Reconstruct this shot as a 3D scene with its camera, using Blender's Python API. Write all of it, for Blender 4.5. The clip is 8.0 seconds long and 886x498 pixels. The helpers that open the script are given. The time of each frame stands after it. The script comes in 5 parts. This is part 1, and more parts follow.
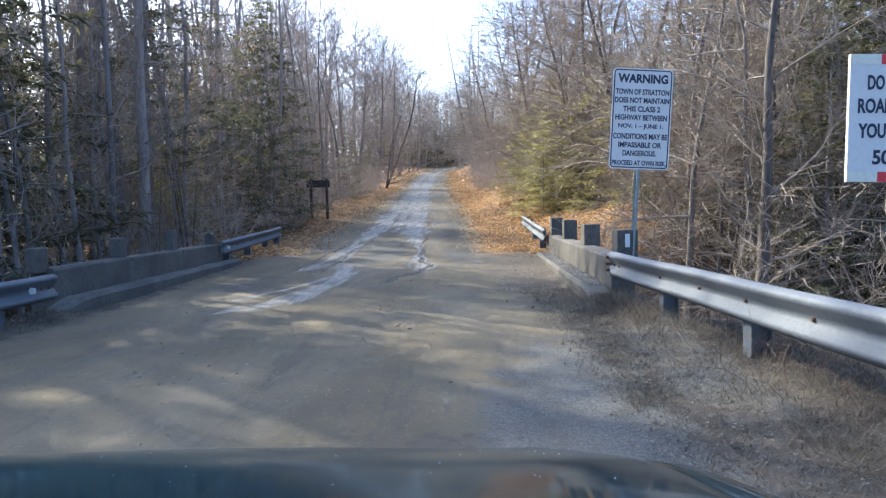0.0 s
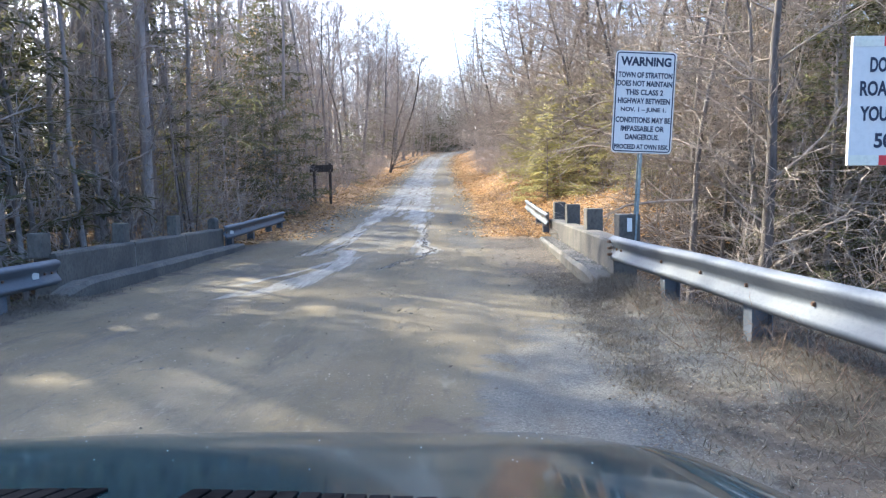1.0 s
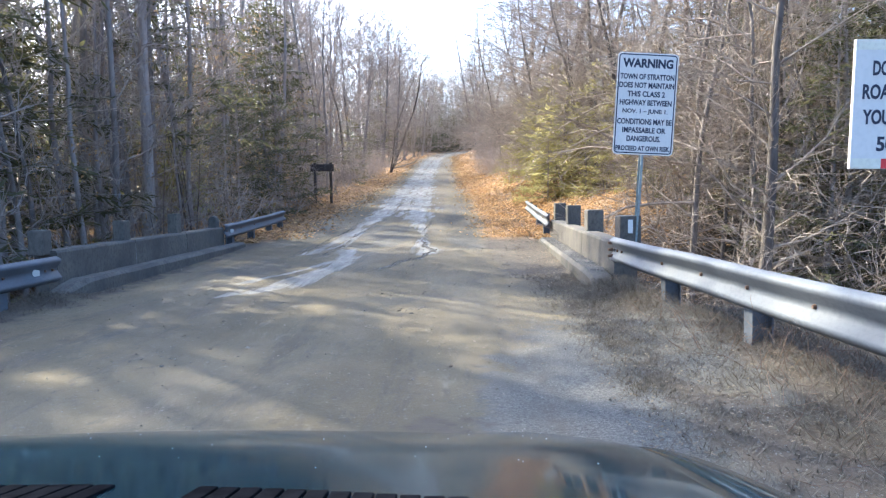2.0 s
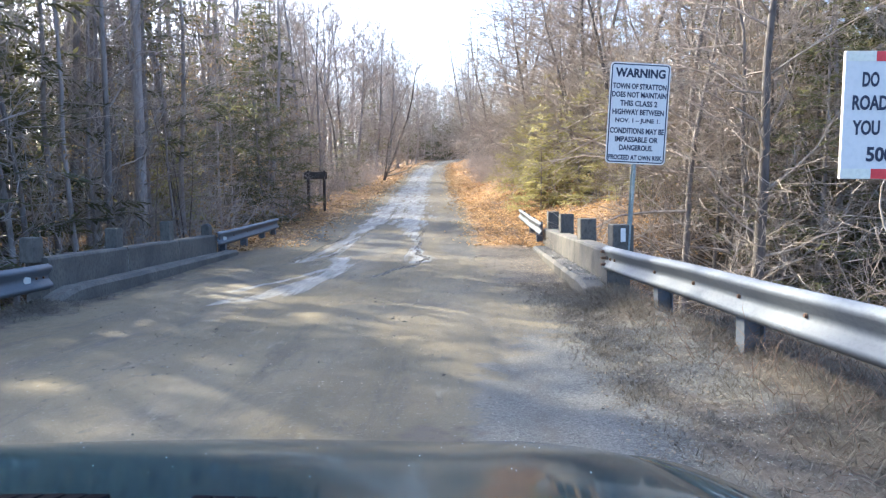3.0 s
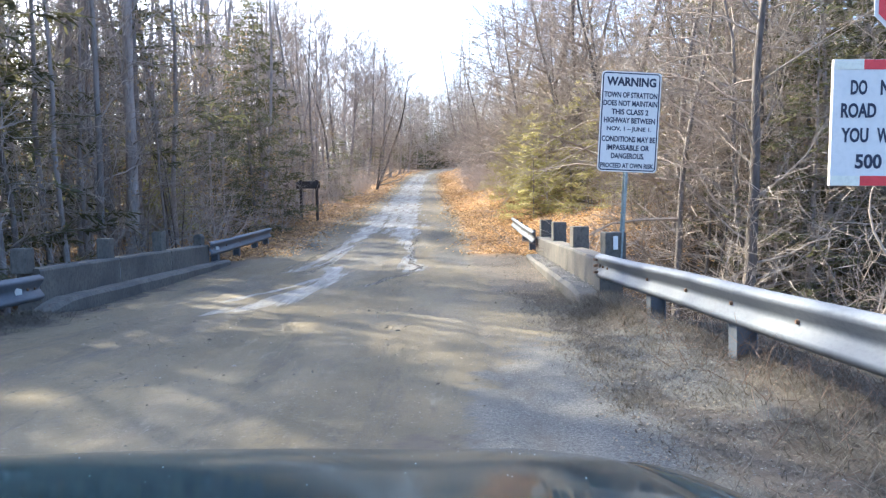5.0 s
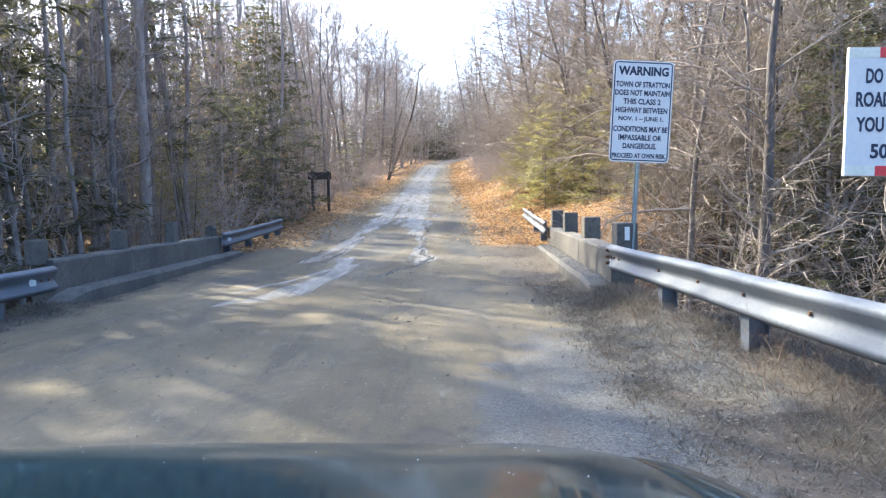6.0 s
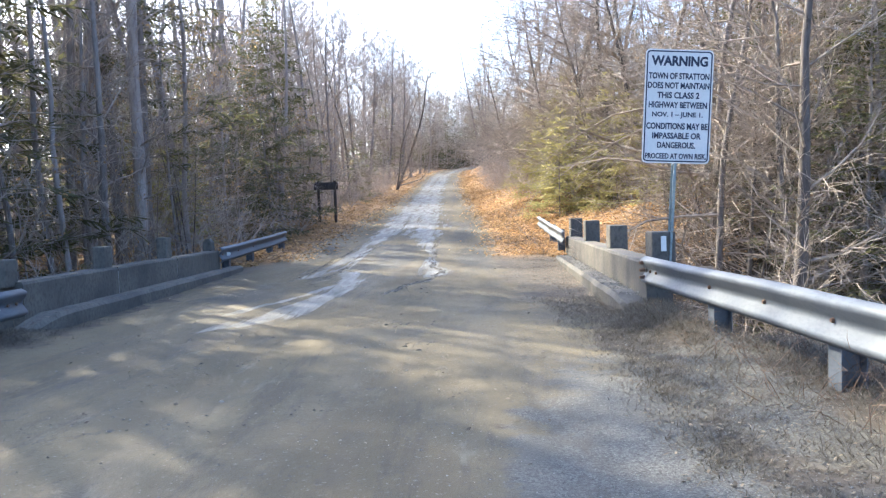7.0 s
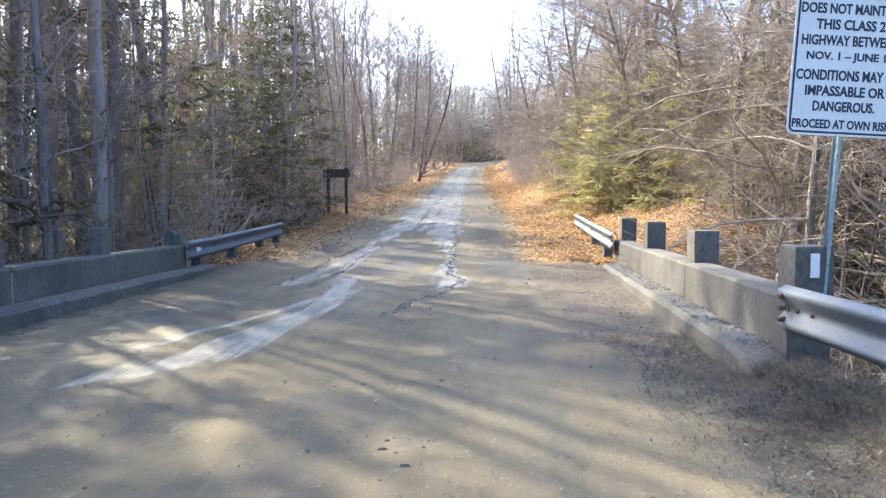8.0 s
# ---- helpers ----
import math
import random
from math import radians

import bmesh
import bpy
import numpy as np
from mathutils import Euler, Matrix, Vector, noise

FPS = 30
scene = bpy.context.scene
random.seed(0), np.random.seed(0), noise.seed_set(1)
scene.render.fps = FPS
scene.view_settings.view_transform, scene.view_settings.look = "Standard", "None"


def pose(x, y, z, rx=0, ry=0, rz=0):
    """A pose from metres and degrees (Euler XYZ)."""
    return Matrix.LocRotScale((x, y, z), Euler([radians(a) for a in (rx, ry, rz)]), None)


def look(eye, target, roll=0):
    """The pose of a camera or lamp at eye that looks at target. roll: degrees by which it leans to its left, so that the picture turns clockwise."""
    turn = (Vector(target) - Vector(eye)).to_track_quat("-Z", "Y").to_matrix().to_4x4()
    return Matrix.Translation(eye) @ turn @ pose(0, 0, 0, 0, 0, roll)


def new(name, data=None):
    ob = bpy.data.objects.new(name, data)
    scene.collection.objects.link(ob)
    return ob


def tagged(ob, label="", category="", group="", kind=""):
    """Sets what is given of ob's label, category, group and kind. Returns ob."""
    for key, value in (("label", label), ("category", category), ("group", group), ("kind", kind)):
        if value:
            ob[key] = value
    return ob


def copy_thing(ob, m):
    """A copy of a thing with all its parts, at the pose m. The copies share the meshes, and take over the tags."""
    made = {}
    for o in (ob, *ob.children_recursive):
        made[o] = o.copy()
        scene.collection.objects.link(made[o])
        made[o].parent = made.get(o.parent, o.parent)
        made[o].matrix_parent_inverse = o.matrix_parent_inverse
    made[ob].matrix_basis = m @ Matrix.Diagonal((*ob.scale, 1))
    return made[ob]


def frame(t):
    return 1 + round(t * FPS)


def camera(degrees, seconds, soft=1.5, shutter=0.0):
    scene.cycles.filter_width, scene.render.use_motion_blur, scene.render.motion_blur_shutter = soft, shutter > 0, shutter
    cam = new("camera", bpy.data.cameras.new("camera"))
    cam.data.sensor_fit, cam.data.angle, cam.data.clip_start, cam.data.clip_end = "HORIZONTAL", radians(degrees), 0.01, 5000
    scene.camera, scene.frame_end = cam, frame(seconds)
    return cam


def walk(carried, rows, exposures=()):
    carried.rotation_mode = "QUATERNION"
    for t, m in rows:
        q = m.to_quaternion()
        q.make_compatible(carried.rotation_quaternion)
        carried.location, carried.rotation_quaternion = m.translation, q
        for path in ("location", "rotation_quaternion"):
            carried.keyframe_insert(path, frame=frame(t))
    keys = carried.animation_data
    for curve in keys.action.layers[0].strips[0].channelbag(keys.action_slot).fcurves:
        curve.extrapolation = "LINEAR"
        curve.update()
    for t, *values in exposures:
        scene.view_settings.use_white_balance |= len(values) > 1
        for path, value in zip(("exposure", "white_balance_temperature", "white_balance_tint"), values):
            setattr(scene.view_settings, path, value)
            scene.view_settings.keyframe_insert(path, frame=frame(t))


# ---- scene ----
cam = camera(63.5, 8.0, soft=1.25)
LEVEL = pose(0, 0, 0.08) @ pose(0, 0, 0, 0, 1.0, 0) @ pose(0, 0, 0, -0.6, 0, 0)
PATH = [
    (0, (0.003, 0.467, 1.132), (-0.021, 2.465, 1.048), -0.1),
    (0.5, (0.014, 0.461, 1.13), (-0.009, 2.459, 1.029), 0.3),
    (1, (0.035, 0.473, 1.132), (-0.001, 2.469, 1.005), -0.2),
    (1.5, (0.029, 0.475, 1.131), (-0.012, 2.471, 1.001), 0.1),
    (3, (0.025, 0.465, 1.134), (0.008, 2.463, 1.03), 0.4),
    (3.5, (0.025, 0.466, 1.145), (0.024, 2.464, 1.053), 0.2),
    (4, (0.029, 0.475, 1.138), (0.024, 2.473, 1.049), 0.2),
    (4.5, (0.026, 0.461, 1.133), (0.027, 2.46, 1.049), 0.1),
    (5.8, (0.020, 0.455, 1.138), (0.023, 2.453, 1.061), 0.1),
    (6, (0.036, 0.469, 1.139), (0.006, 2.466, 1.033), -0.0),
    (6.5, (0.021, 0.733, 1.14), (-0.006, 2.731, 1.056), -0.9),
    (7, (-0.018, 1.44, 1.151), (-0.076, 3.437, 1.071), -0.8),
    (7.5, (-0.044, 2.677, 1.155), (-0.126, 4.674, 1.075), 0.1),
    (8, (-0.068, 4.411, 1.173), (-0.188, 6.405, 1.076), 0.9),
]
walk(cam, [(t, LEVEL @ look(eye, target, roll)) for t, eye, target, roll in PATH],
     exposures=[(0, 1.5, 4780, 9), (0.5, 1.82, 4870, 9), (1.5, 2.03, 4920, 9), (4.0, 2.11, 4980, 9), (6.5, 2.07, 4980, 9), (8, 2.12, 5020, 9)])

# ---- light ----
SUN_TURN, SUN_UP = -46.0, 36.0
world = bpy.data.worlds.new("world")
scene.world = world
world.use_nodes = True
sky = world.node_tree.nodes.new("ShaderNodeTexSky")
sky.sky_type = 'NISHITA'
sky.sun_disc = False
sky.sun_elevation, sky.sun_rotation = radians(SUN_UP), radians(SUN_TURN)
sky.air_density, sky.dust_density = 1.0, 5.0
world.node_tree.links.new(sky.outputs[0], world.node_tree.nodes["Background"].inputs[0])
world.node_tree.nodes["Background"].inputs[1].default_value = 0.15
sun = new("sun", bpy.data.lights.new("sun", 'SUN'))
sun.data.energy, sun.data.angle, sun.data.color = 5.0, radians(0.8), (1.0, 0.77, 0.44)
sun_way = Vector((math.sin(radians(SUN_TURN)) * math.cos(radians(SUN_UP)), math.cos(radians(SUN_TURN)) * math.cos(radians(SUN_UP)), math.sin(radians(SUN_UP))))
sun.matrix_world = look(sun_way * 50, (0, 0, 0))


# ---- materials ----
def surface(name, a, b, c=None, big=0.6, small=18.0, rough=(0.75, 0.95), bump=0.3, depth=0.01, metal=0.0, spec=0.3,
            stretch=(1, 1, 1), varied=0.0, clear=0.0, thin=0.0):
    """A two-scale surface: colours a and b mixed by coarse patches, c by fine grain, with relief."""
    m = bpy.data.materials.new(name)
    m.use_nodes = True
    t = m.node_tree
    n, l = t.nodes, t.links
    p = n["Principled BSDF"]
    co = n.new("ShaderNodeTexCoord")
    mp = n.new("ShaderNodeMapping")
    mp.inputs["Scale"].default_value = stretch
    l.new(co.outputs["Object"], mp.inputs[0])
    n1, n2 = n.new("ShaderNodeTexNoise"), n.new("ShaderNodeTexNoise")
    for node, s, d in ((n1, big, 6), (n2, small, 5)):
        node.inputs["Scale"].default_value, node.inputs["Detail"].default_value, node.inputs["Roughness"].default_value = s, d, 0.6
        l.new(mp.outputs[0], node.inputs["Vector"])
    r1 = n.new("ShaderNodeMapRange")
    r1.inputs[1].default_value, r1.inputs[2].default_value = 0.35, 0.65
    l.new(n1.outputs[0], r1.inputs[0])
    mix = n.new("ShaderNodeMix")
    mix.data_type = 'RGBA'
    mix.inputs[6].default_value, mix.inputs[7].default_value = (*a, 1), (*b, 1)
    l.new(r1.outputs[0], mix.inputs[0])
    r2 = n.new("ShaderNodeMapRange")
    r2.inputs[1].default_value, r2.inputs[2].default_value, r2.inputs[4].default_value = 0.45, 0.75, 0.9
    l.new(n2.outputs[0], r2.inputs[0])
    mix2 = n.new("ShaderNodeMix")
    mix2.data_type = 'RGBA'
    mix2.inputs[7].default_value = (*(c or tuple(0.5 * x for x in a)), 1)
    l.new(r2.outputs[0], mix2.inputs[0])
    l.new(mix.outputs[2], mix2.inputs[6])
    out = mix2.outputs[2]
    if varied:
        info, hue = n.new("ShaderNodeObjectInfo"), n.new("ShaderNodeHueSaturation")
        rv = n.new("ShaderNodeMapRange")
        rv.inputs[3].default_value, rv.inputs[4].default_value = 1 - varied, 1 + varied
        l.new(info.outputs["Random"], rv.inputs[0])
        l.new(rv.outputs[0], hue.inputs["Value"])
        l.new(out, hue.inputs["Color"])
        out = hue.outputs[0]
    l.new(out, p.inputs["Base Color"])
    r3 = n.new("ShaderNodeMapRange")
    r3.inputs[3].default_value, r3.inputs[4].default_value = rough
    l.new(n1.outputs[0], r3.inputs[0])
    l.new(r3.outputs[0], p.inputs["Roughness"])
    bp = n.new("ShaderNodeBump")
    bp.inputs["Strength"].default_value, bp.inputs["Distance"].default_value = bump, depth
    l.new(n2.outputs[0], bp.inputs["Height"])
    l.new(bp.outputs[0], p.inputs["Normal"])
    p.inputs["Metallic"].default_value, p.inputs["Specular IOR Level"].default_value = metal, spec
    p.inputs["Coat Weight"].default_value = clear
    if thin:
        tr, ms = n.new("ShaderNodeBsdfTranslucent"), n.new("ShaderNodeMixShader")
        l.new(out, tr.inputs["Color"])
        ms.inputs[0].default_value = thin
        l.new(p.outputs[0], ms.inputs[1])
        l.new(tr.outputs[0], ms.inputs[2])
        l.new(ms.outputs[0], n["Material Output"].inputs[0])
    return m


def islands(m, low, high):
    """Lets each loose piece of a mesh take its own brightness."""
    n, l = m.node_tree.nodes, m.node_tree.links
    p = n["Principled BSDF"]
    src = p.inputs["Base Color"].links[0].from_socket
    geo, rv, hue = n.new("ShaderNodeNewGeometry"), n.new("ShaderNodeMapRange"), n.new("ShaderNodeHueSaturation")
    rv.inputs[3].default_value, rv.inputs[4].default_value = low, high
    l.new(geo.outputs["Random Per Island"], rv.inputs[0])
    l.new(rv.outputs[0], hue.inputs["Value"])
    l.new(src, hue.inputs["Color"])
    for link in list(src.links):
        if link.to_node != hue:
            to = link.to_socket
            l.new(hue.outputs[0], to)
    return m


M_BARK = surface("grey_brown_bark", (0.215, 0.183, 0.164), (0.315, 0.28, 0.255), (0.115, 0.096, 0.086), big=1.5, small=14, bump=0.8, depth=0.03, stretch=(1, 1, 0.25), varied=0.35)
M_DARK = surface("dark_grey_bark", (0.12, 0.10, 0.085), (0.20, 0.172, 0.147), (0.065, 0.054, 0.046), big=1.5, small=14, bump=0.8, depth=0.03, stretch=(1, 1, 0.25), varied=0.3)
M_TWIG = surface("pale_twig_bark", (0.30, 0.25, 0.21), (0.41, 0.355, 0.305), (0.19, 0.152, 0.125), big=0.8, small=9, bump=0.2, varied=0.25, thin=0.15)
M_PALE = surface("pale_grey_twigs", (0.29, 0.24, 0.192), (0.44, 0.375, 0.305), (0.165, 0.13, 0.1), big=0.8, small=9, bump=0.2, varied=0.2, thin=0.2)
M_NEEDLE = surface("evergreen_needles", (0.112, 0.11, 0.057), (0.16, 0.152, 0.078), (0.075, 0.076, 0.042), big=0.7, small=6, bump=0.1, varied=0.4, thin=0.58)
# lighter, yellower needles: sunlight on the young evergreens is put into the colour
M_SUNLIT_NEEDLE = surface("sunlit_evergreen_needles", (0.28, 0.255, 0.10), (0.38, 0.34, 0.14), (0.16, 0.15, 0.065), big=0.9, small=6, bump=0.1, varied=0.2, thin=0.5)
M_BEECH = islands(surface("dry_clinging_leaves", (0.36, 0.24, 0.11), (0.45, 0.33, 0.17), (0.22, 0.13, 0.06), big=1.2, small=20, bump=0.1, thin=0.45), 0.6, 1.25)
M_LEAF = islands(surface("fallen_leaf", (0.47, 0.285, 0.12), (0.60, 0.405, 0.19), (0.19, 0.10, 0.05), big=0.5, small=30, bump=0.2, thin=0.35), 0.4, 1.3)
M_DULL = islands(surface("dull_leaf_bits", (0.15, 0.122, 0.087), (0.25, 0.208, 0.15), (0.08, 0.063, 0.046), big=0.8, small=30, bump=0.2, thin=0.2), 0.45, 1.35)
M_STRAW = islands(surface("dead_grass", (0.115, 0.1, 0.075), (0.18, 0.158, 0.12), (0.06, 0.053, 0.04), big=0.8, small=20, bump=0.1, thin=0.25), 0.5, 1.25)
M_WEED = islands(surface("dry_weed_stalk", (0.14, 0.092, 0.064), (0.21, 0.155, 0.112), (0.085, 0.055, 0.038), big=1.2, small=20, bump=0.1, thin=0.2), 0.5, 1.5)
M_STONE = islands(surface("gravel_stone", (0.16, 0.152, 0.135), (0.235, 0.223, 0.197), (0.09, 0.085, 0.075), big=1.0, small=40, bump=0.4, depth=0.004), 0.5, 1.3)
M_CLOD = islands(surface("mud_crumb", (0.17, 0.145, 0.11), (0.25, 0.215, 0.165), (0.11, 0.095, 0.075), big=2.0, small=40, bump=0.4, depth=0.004), 0.5, 1.4)
M_CONC = surface("weathered_concrete", (0.075, 0.07, 0.063), (0.14, 0.125, 0.102), (0.05, 0.047, 0.042), big=1.6, small=26, bump=0.5, depth=0.008, stretch=(1, 1, 0.7))
M_SEAL = surface("pale_joint_sealant", (0.26, 0.25, 0.23), (0.34, 0.33, 0.30), big=4, small=30, bump=0.2)
M_ZINC = surface("galvanised_steel", (0.085, 0.095, 0.11), (0.12, 0.132, 0.15), (0.072, 0.081, 0.093), big=2.0, small=40, rough=(0.55, 0.68), bump=0.04, depth=0.001, metal=0.15, spec=0.4, stretch=(1, 0.5, 1))
M_POST = surface("green_grey_steel", (0.22, 0.27, 0.28), (0.30, 0.35, 0.36), (0.15, 0.17, 0.17), big=3, small=40, rough=(0.4, 0.6), bump=0.08, depth=0.002, metal=0.6, spec=0.5)
M_RUST = surface("rusty_bolt", (0.16, 0.10, 0.07), (0.22, 0.15, 0.10), big=8, small=60, bump=0.4, depth=0.002, metal=0.5)
M_WHITE = surface("white_sign_face", (0.66, 0.64, 0.595), (0.70, 0.68, 0.635), (0.60, 0.59, 0.55), big=2.5, small=30, rough=(0.35, 0.55), bump=0.03, depth=0.001, spec=0.4)
M_CREAM = surface("cream_tape", (0.72, 0.70, 0.56), (0.76, 0.74, 0.62), (0.6, 0.58, 0.46), big=5, small=40, rough=(0.35, 0.5), bump=0.03)
M_INK = surface("dark_blue_black_ink", (0.025, 0.03, 0.055), (0.035, 0.042, 0.07), (0.04, 0.042, 0.06), big=4, small=40, rough=(0.4, 0.6), bump=0.02)
M_RED = surface("red_sheeting", (0.58, 0.035, 0.04), (0.64, 0.05, 0.055), (0.48, 0.03, 0.035), big=3, small=30, rough=(0.35, 0.5), bump=0.03, spec=0.4)
M_WOOD = surface("dark_stained_wood", (0.05, 0.04, 0.035), (0.085, 0.07, 0.06), (0.03, 0.025, 0.02), big=2, small=20, bump=0.4, stretch=(1, 1, 0.2))
M_PAINT = surface("dark_teal_car_paint", (0.008, 0.020, 0.027), (0.011, 0.025, 0.032), (0.018, 0.032, 0.038), big=2.5, small=60, rough=(0.05, 0.12), bump=0.01, depth=0.001, metal=0.0, spec=0.1, clear=0.0)
M_BLACK = surface("black_plastic", (0.008, 0.008, 0.009), (0.014, 0.014, 0.015), big=5, small=60, rough=(0.8, 0.95), bump=0.15, depth=0.002, spec=0.0)
M_RUBBER = surface("tyre_rubber", (0.018, 0.018, 0.018), (0.03, 0.029, 0.027), big=5, small=60, bump=0.3, depth=0.003)
M_DUST = surface("pale_splash_speck", (0.20, 0.22, 0.22), (0.30, 0.31, 0.30), big=9, small=60, bump=0.1)



# ---- mesh helpers ----
def mesh_of(name, verts, faces, material, smooth=False):
    me = bpy.data.meshes.new(name)
    me.from_pydata([tuple(v) for v in verts], [], faces)
    if material:
        me.materials.append(material)
    if smooth:
        me.polygons.foreach_set("use_smooth", [True] * len(me.polygons))
    me.update()
    return me


def piece(name, verts, faces, material, parent=None, label="", smooth=False):
    ob = new(name, mesh_of(name, verts, faces, material, smooth))
    ob.parent = parent
    return tagged(ob, label)


def part(name, bm, material, parent=None, label="", smooth=False):
    me = bpy.data.meshes.new(name)
    bm.to_mesh(me)
    bm.free()
    me.materials.append(material)
    if smooth:
        me.polygons.foreach_set("use_smooth", [True] * len(me.polygons))
    ob = new(name, me)
    ob.parent = parent
    return tagged(ob, label)


def box(bm, x0, x1, y0, y1, z0, z1, bevel=0.0, m=None):
    made = bmesh.ops.create_cube(bm, size=1.0)["verts"]
    at = Matrix.Translation(((x0 + x1) / 2, (y0 + y1) / 2, (z0 + z1) / 2)) @ Matrix.Diagonal((x1 - x0, y1 - y0, z1 - z0, 1))
    bmesh.ops.transform(bm, matrix=(m @ at) if m else at, verts=made)
    if bevel:
        edges = list({e for v in made for e in v.link_edges})
        bmesh.ops.bevel(bm, geom=edges, offset=bevel, segments=2, profile=0.6, affect='EDGES')


def rod(bm, a, b, r0, r1=None, sides=10):
    a, b = Vector(a), Vector(b)
    made = bmesh.ops.create_cone(bm, cap_ends=True, segments=sides, radius1=r0, radius2=r0 if r1 is None else r1, depth=(b - a).length)["verts"]
    bmesh.ops.transform(bm, matrix=Matrix.Translation((a + b) / 2) @ (b - a).to_track_quat("Z", "Y").to_matrix().to_4x4(), verts=made)


class Tubes:
    """Collects tapered tubes in one list of vertices and faces."""

    def __init__(self):
        self.v, self.f = [], []

    def add(self, pts, radii, sides):
        base = len(self.v)
        last = len(pts) - 1
        for i, p in enumerate(pts):
            way = (pts[min(i + 1, last)] - pts[max(i - 1, 0)]).normalized()
            side = way.cross(Vector((0, 0, 1)) if abs(way.z) < 0.9 else Vector((1, 0, 0))).normalized()
            up = side.cross(way)
            if i == last and radii[i] <= 0:
                self.v.append(p)
            else:
                for k in range(sides):
                    a = 2 * math.pi * k / sides
                    self.v.append(p + (side * math.cos(a) + up * math.sin(a)) * radii[i])
        for i in range(last):
            b0, b1 = base + i * sides, base + (i + 1) * sides
            if i == last - 1 and radii[last] <= 0:
                for k in range(sides):
                    self.f.append((b0 + k, b0 + (k + 1) % sides, b1))
            else:
                for k in range(sides):
                    k2 = (k + 1) % sides
                    self.f.append((b0 + k, b0 + k2, b1 + k2, b1 + k))

    def ribbon(self, pts, width, up):
        """A kinked twig through three points, narrowing to its tip."""
        base = len(self.v)
        side = (pts[2] - pts[0]).cross(up).normalized() * width / 2
        self.v += [pts[0] - side, pts[0] + side, pts[1] + side * 0.7, pts[1] - side * 0.7, pts[2]]
        self.f += [(base, base + 1, base + 2, base + 3), (base + 3, base + 2, base + 4)]

    def blade(self, p, way, length, width, up):
        """A small pointed leaf of two triangles."""
        base = len(self.v)
        side = way.cross(up).normalized() * width / 2
        self.v += [p, p + way * length * 0.45 + side, p + way * length, p + way * length * 0.45 - side]
        self.f.append((base, base + 1, base + 2, base + 3))


# ---- the lie of the land ----
RISE = ((-400, 2.5), (-60, 0.5), (0, 0.10), (9, 0.03), (13, 0.02), (17, 0.1), (24, 0.52), (33, 1.15), (45, 1.95), (55, 2.65), (77, 4.4), (100, 6.5), (127, 8.8), (142, 10.1), (152, 10.75), (165, 11.3), (200, 12.6), (500, 26.0), (3000, 60.0))
LINE = ((-400, -1.4), (0, -1.4), (17, -1.4), (33, -1.5), (55, -2.0), (77, -2.4), (100, -2.3), (118, -1.4), (130, 0.6), (142, 4.0), (154, 10.0), (170, 22.0), (200, 50.0), (3000, 2000.0))
HALF = ((-400, 3.0), (0, 3.1), (9, 3.1), (17, 3.05), (22, 2.9), (33, 2.6), (100, 2.5), (3000, 2.5))


def along(table, y, soft=0.0):
    xs, ys = zip(*table)
    if not soft:
        return np.interp(y, xs, ys)
    return sum(np.interp(y + soft * k, xs, ys) for k in (-1, -0.5, 0, 0.5, 1)) / 5


def step(a, b, x):
    t = np.clip((x - a) / (b - a), 0, 1)
    return t * t * (3 - 2 * t)


RNG = np.random.RandomState(5)
WAVES = [(RNG.uniform(0, 6.28), RNG.uniform(0, 6.28), k * RNG.uniform(0.8, 1.25)) for k in (0.25, 0.4, 0.7, 1.1, 1.9, 3.1, 5.0, 8.0)]


def rough_ground(x, y):
    z = 0
    for a, b, k in WAVES:
        z = z + np.sin(k * (x * math.cos(a) + y * math.sin(a)) + b) / k
    return z


def right_face(y):
    return 2.0 + 0.036 * (y - 9.4)


def left_face(y):
    return -4.88 - 0.02 * (y - 9.2)


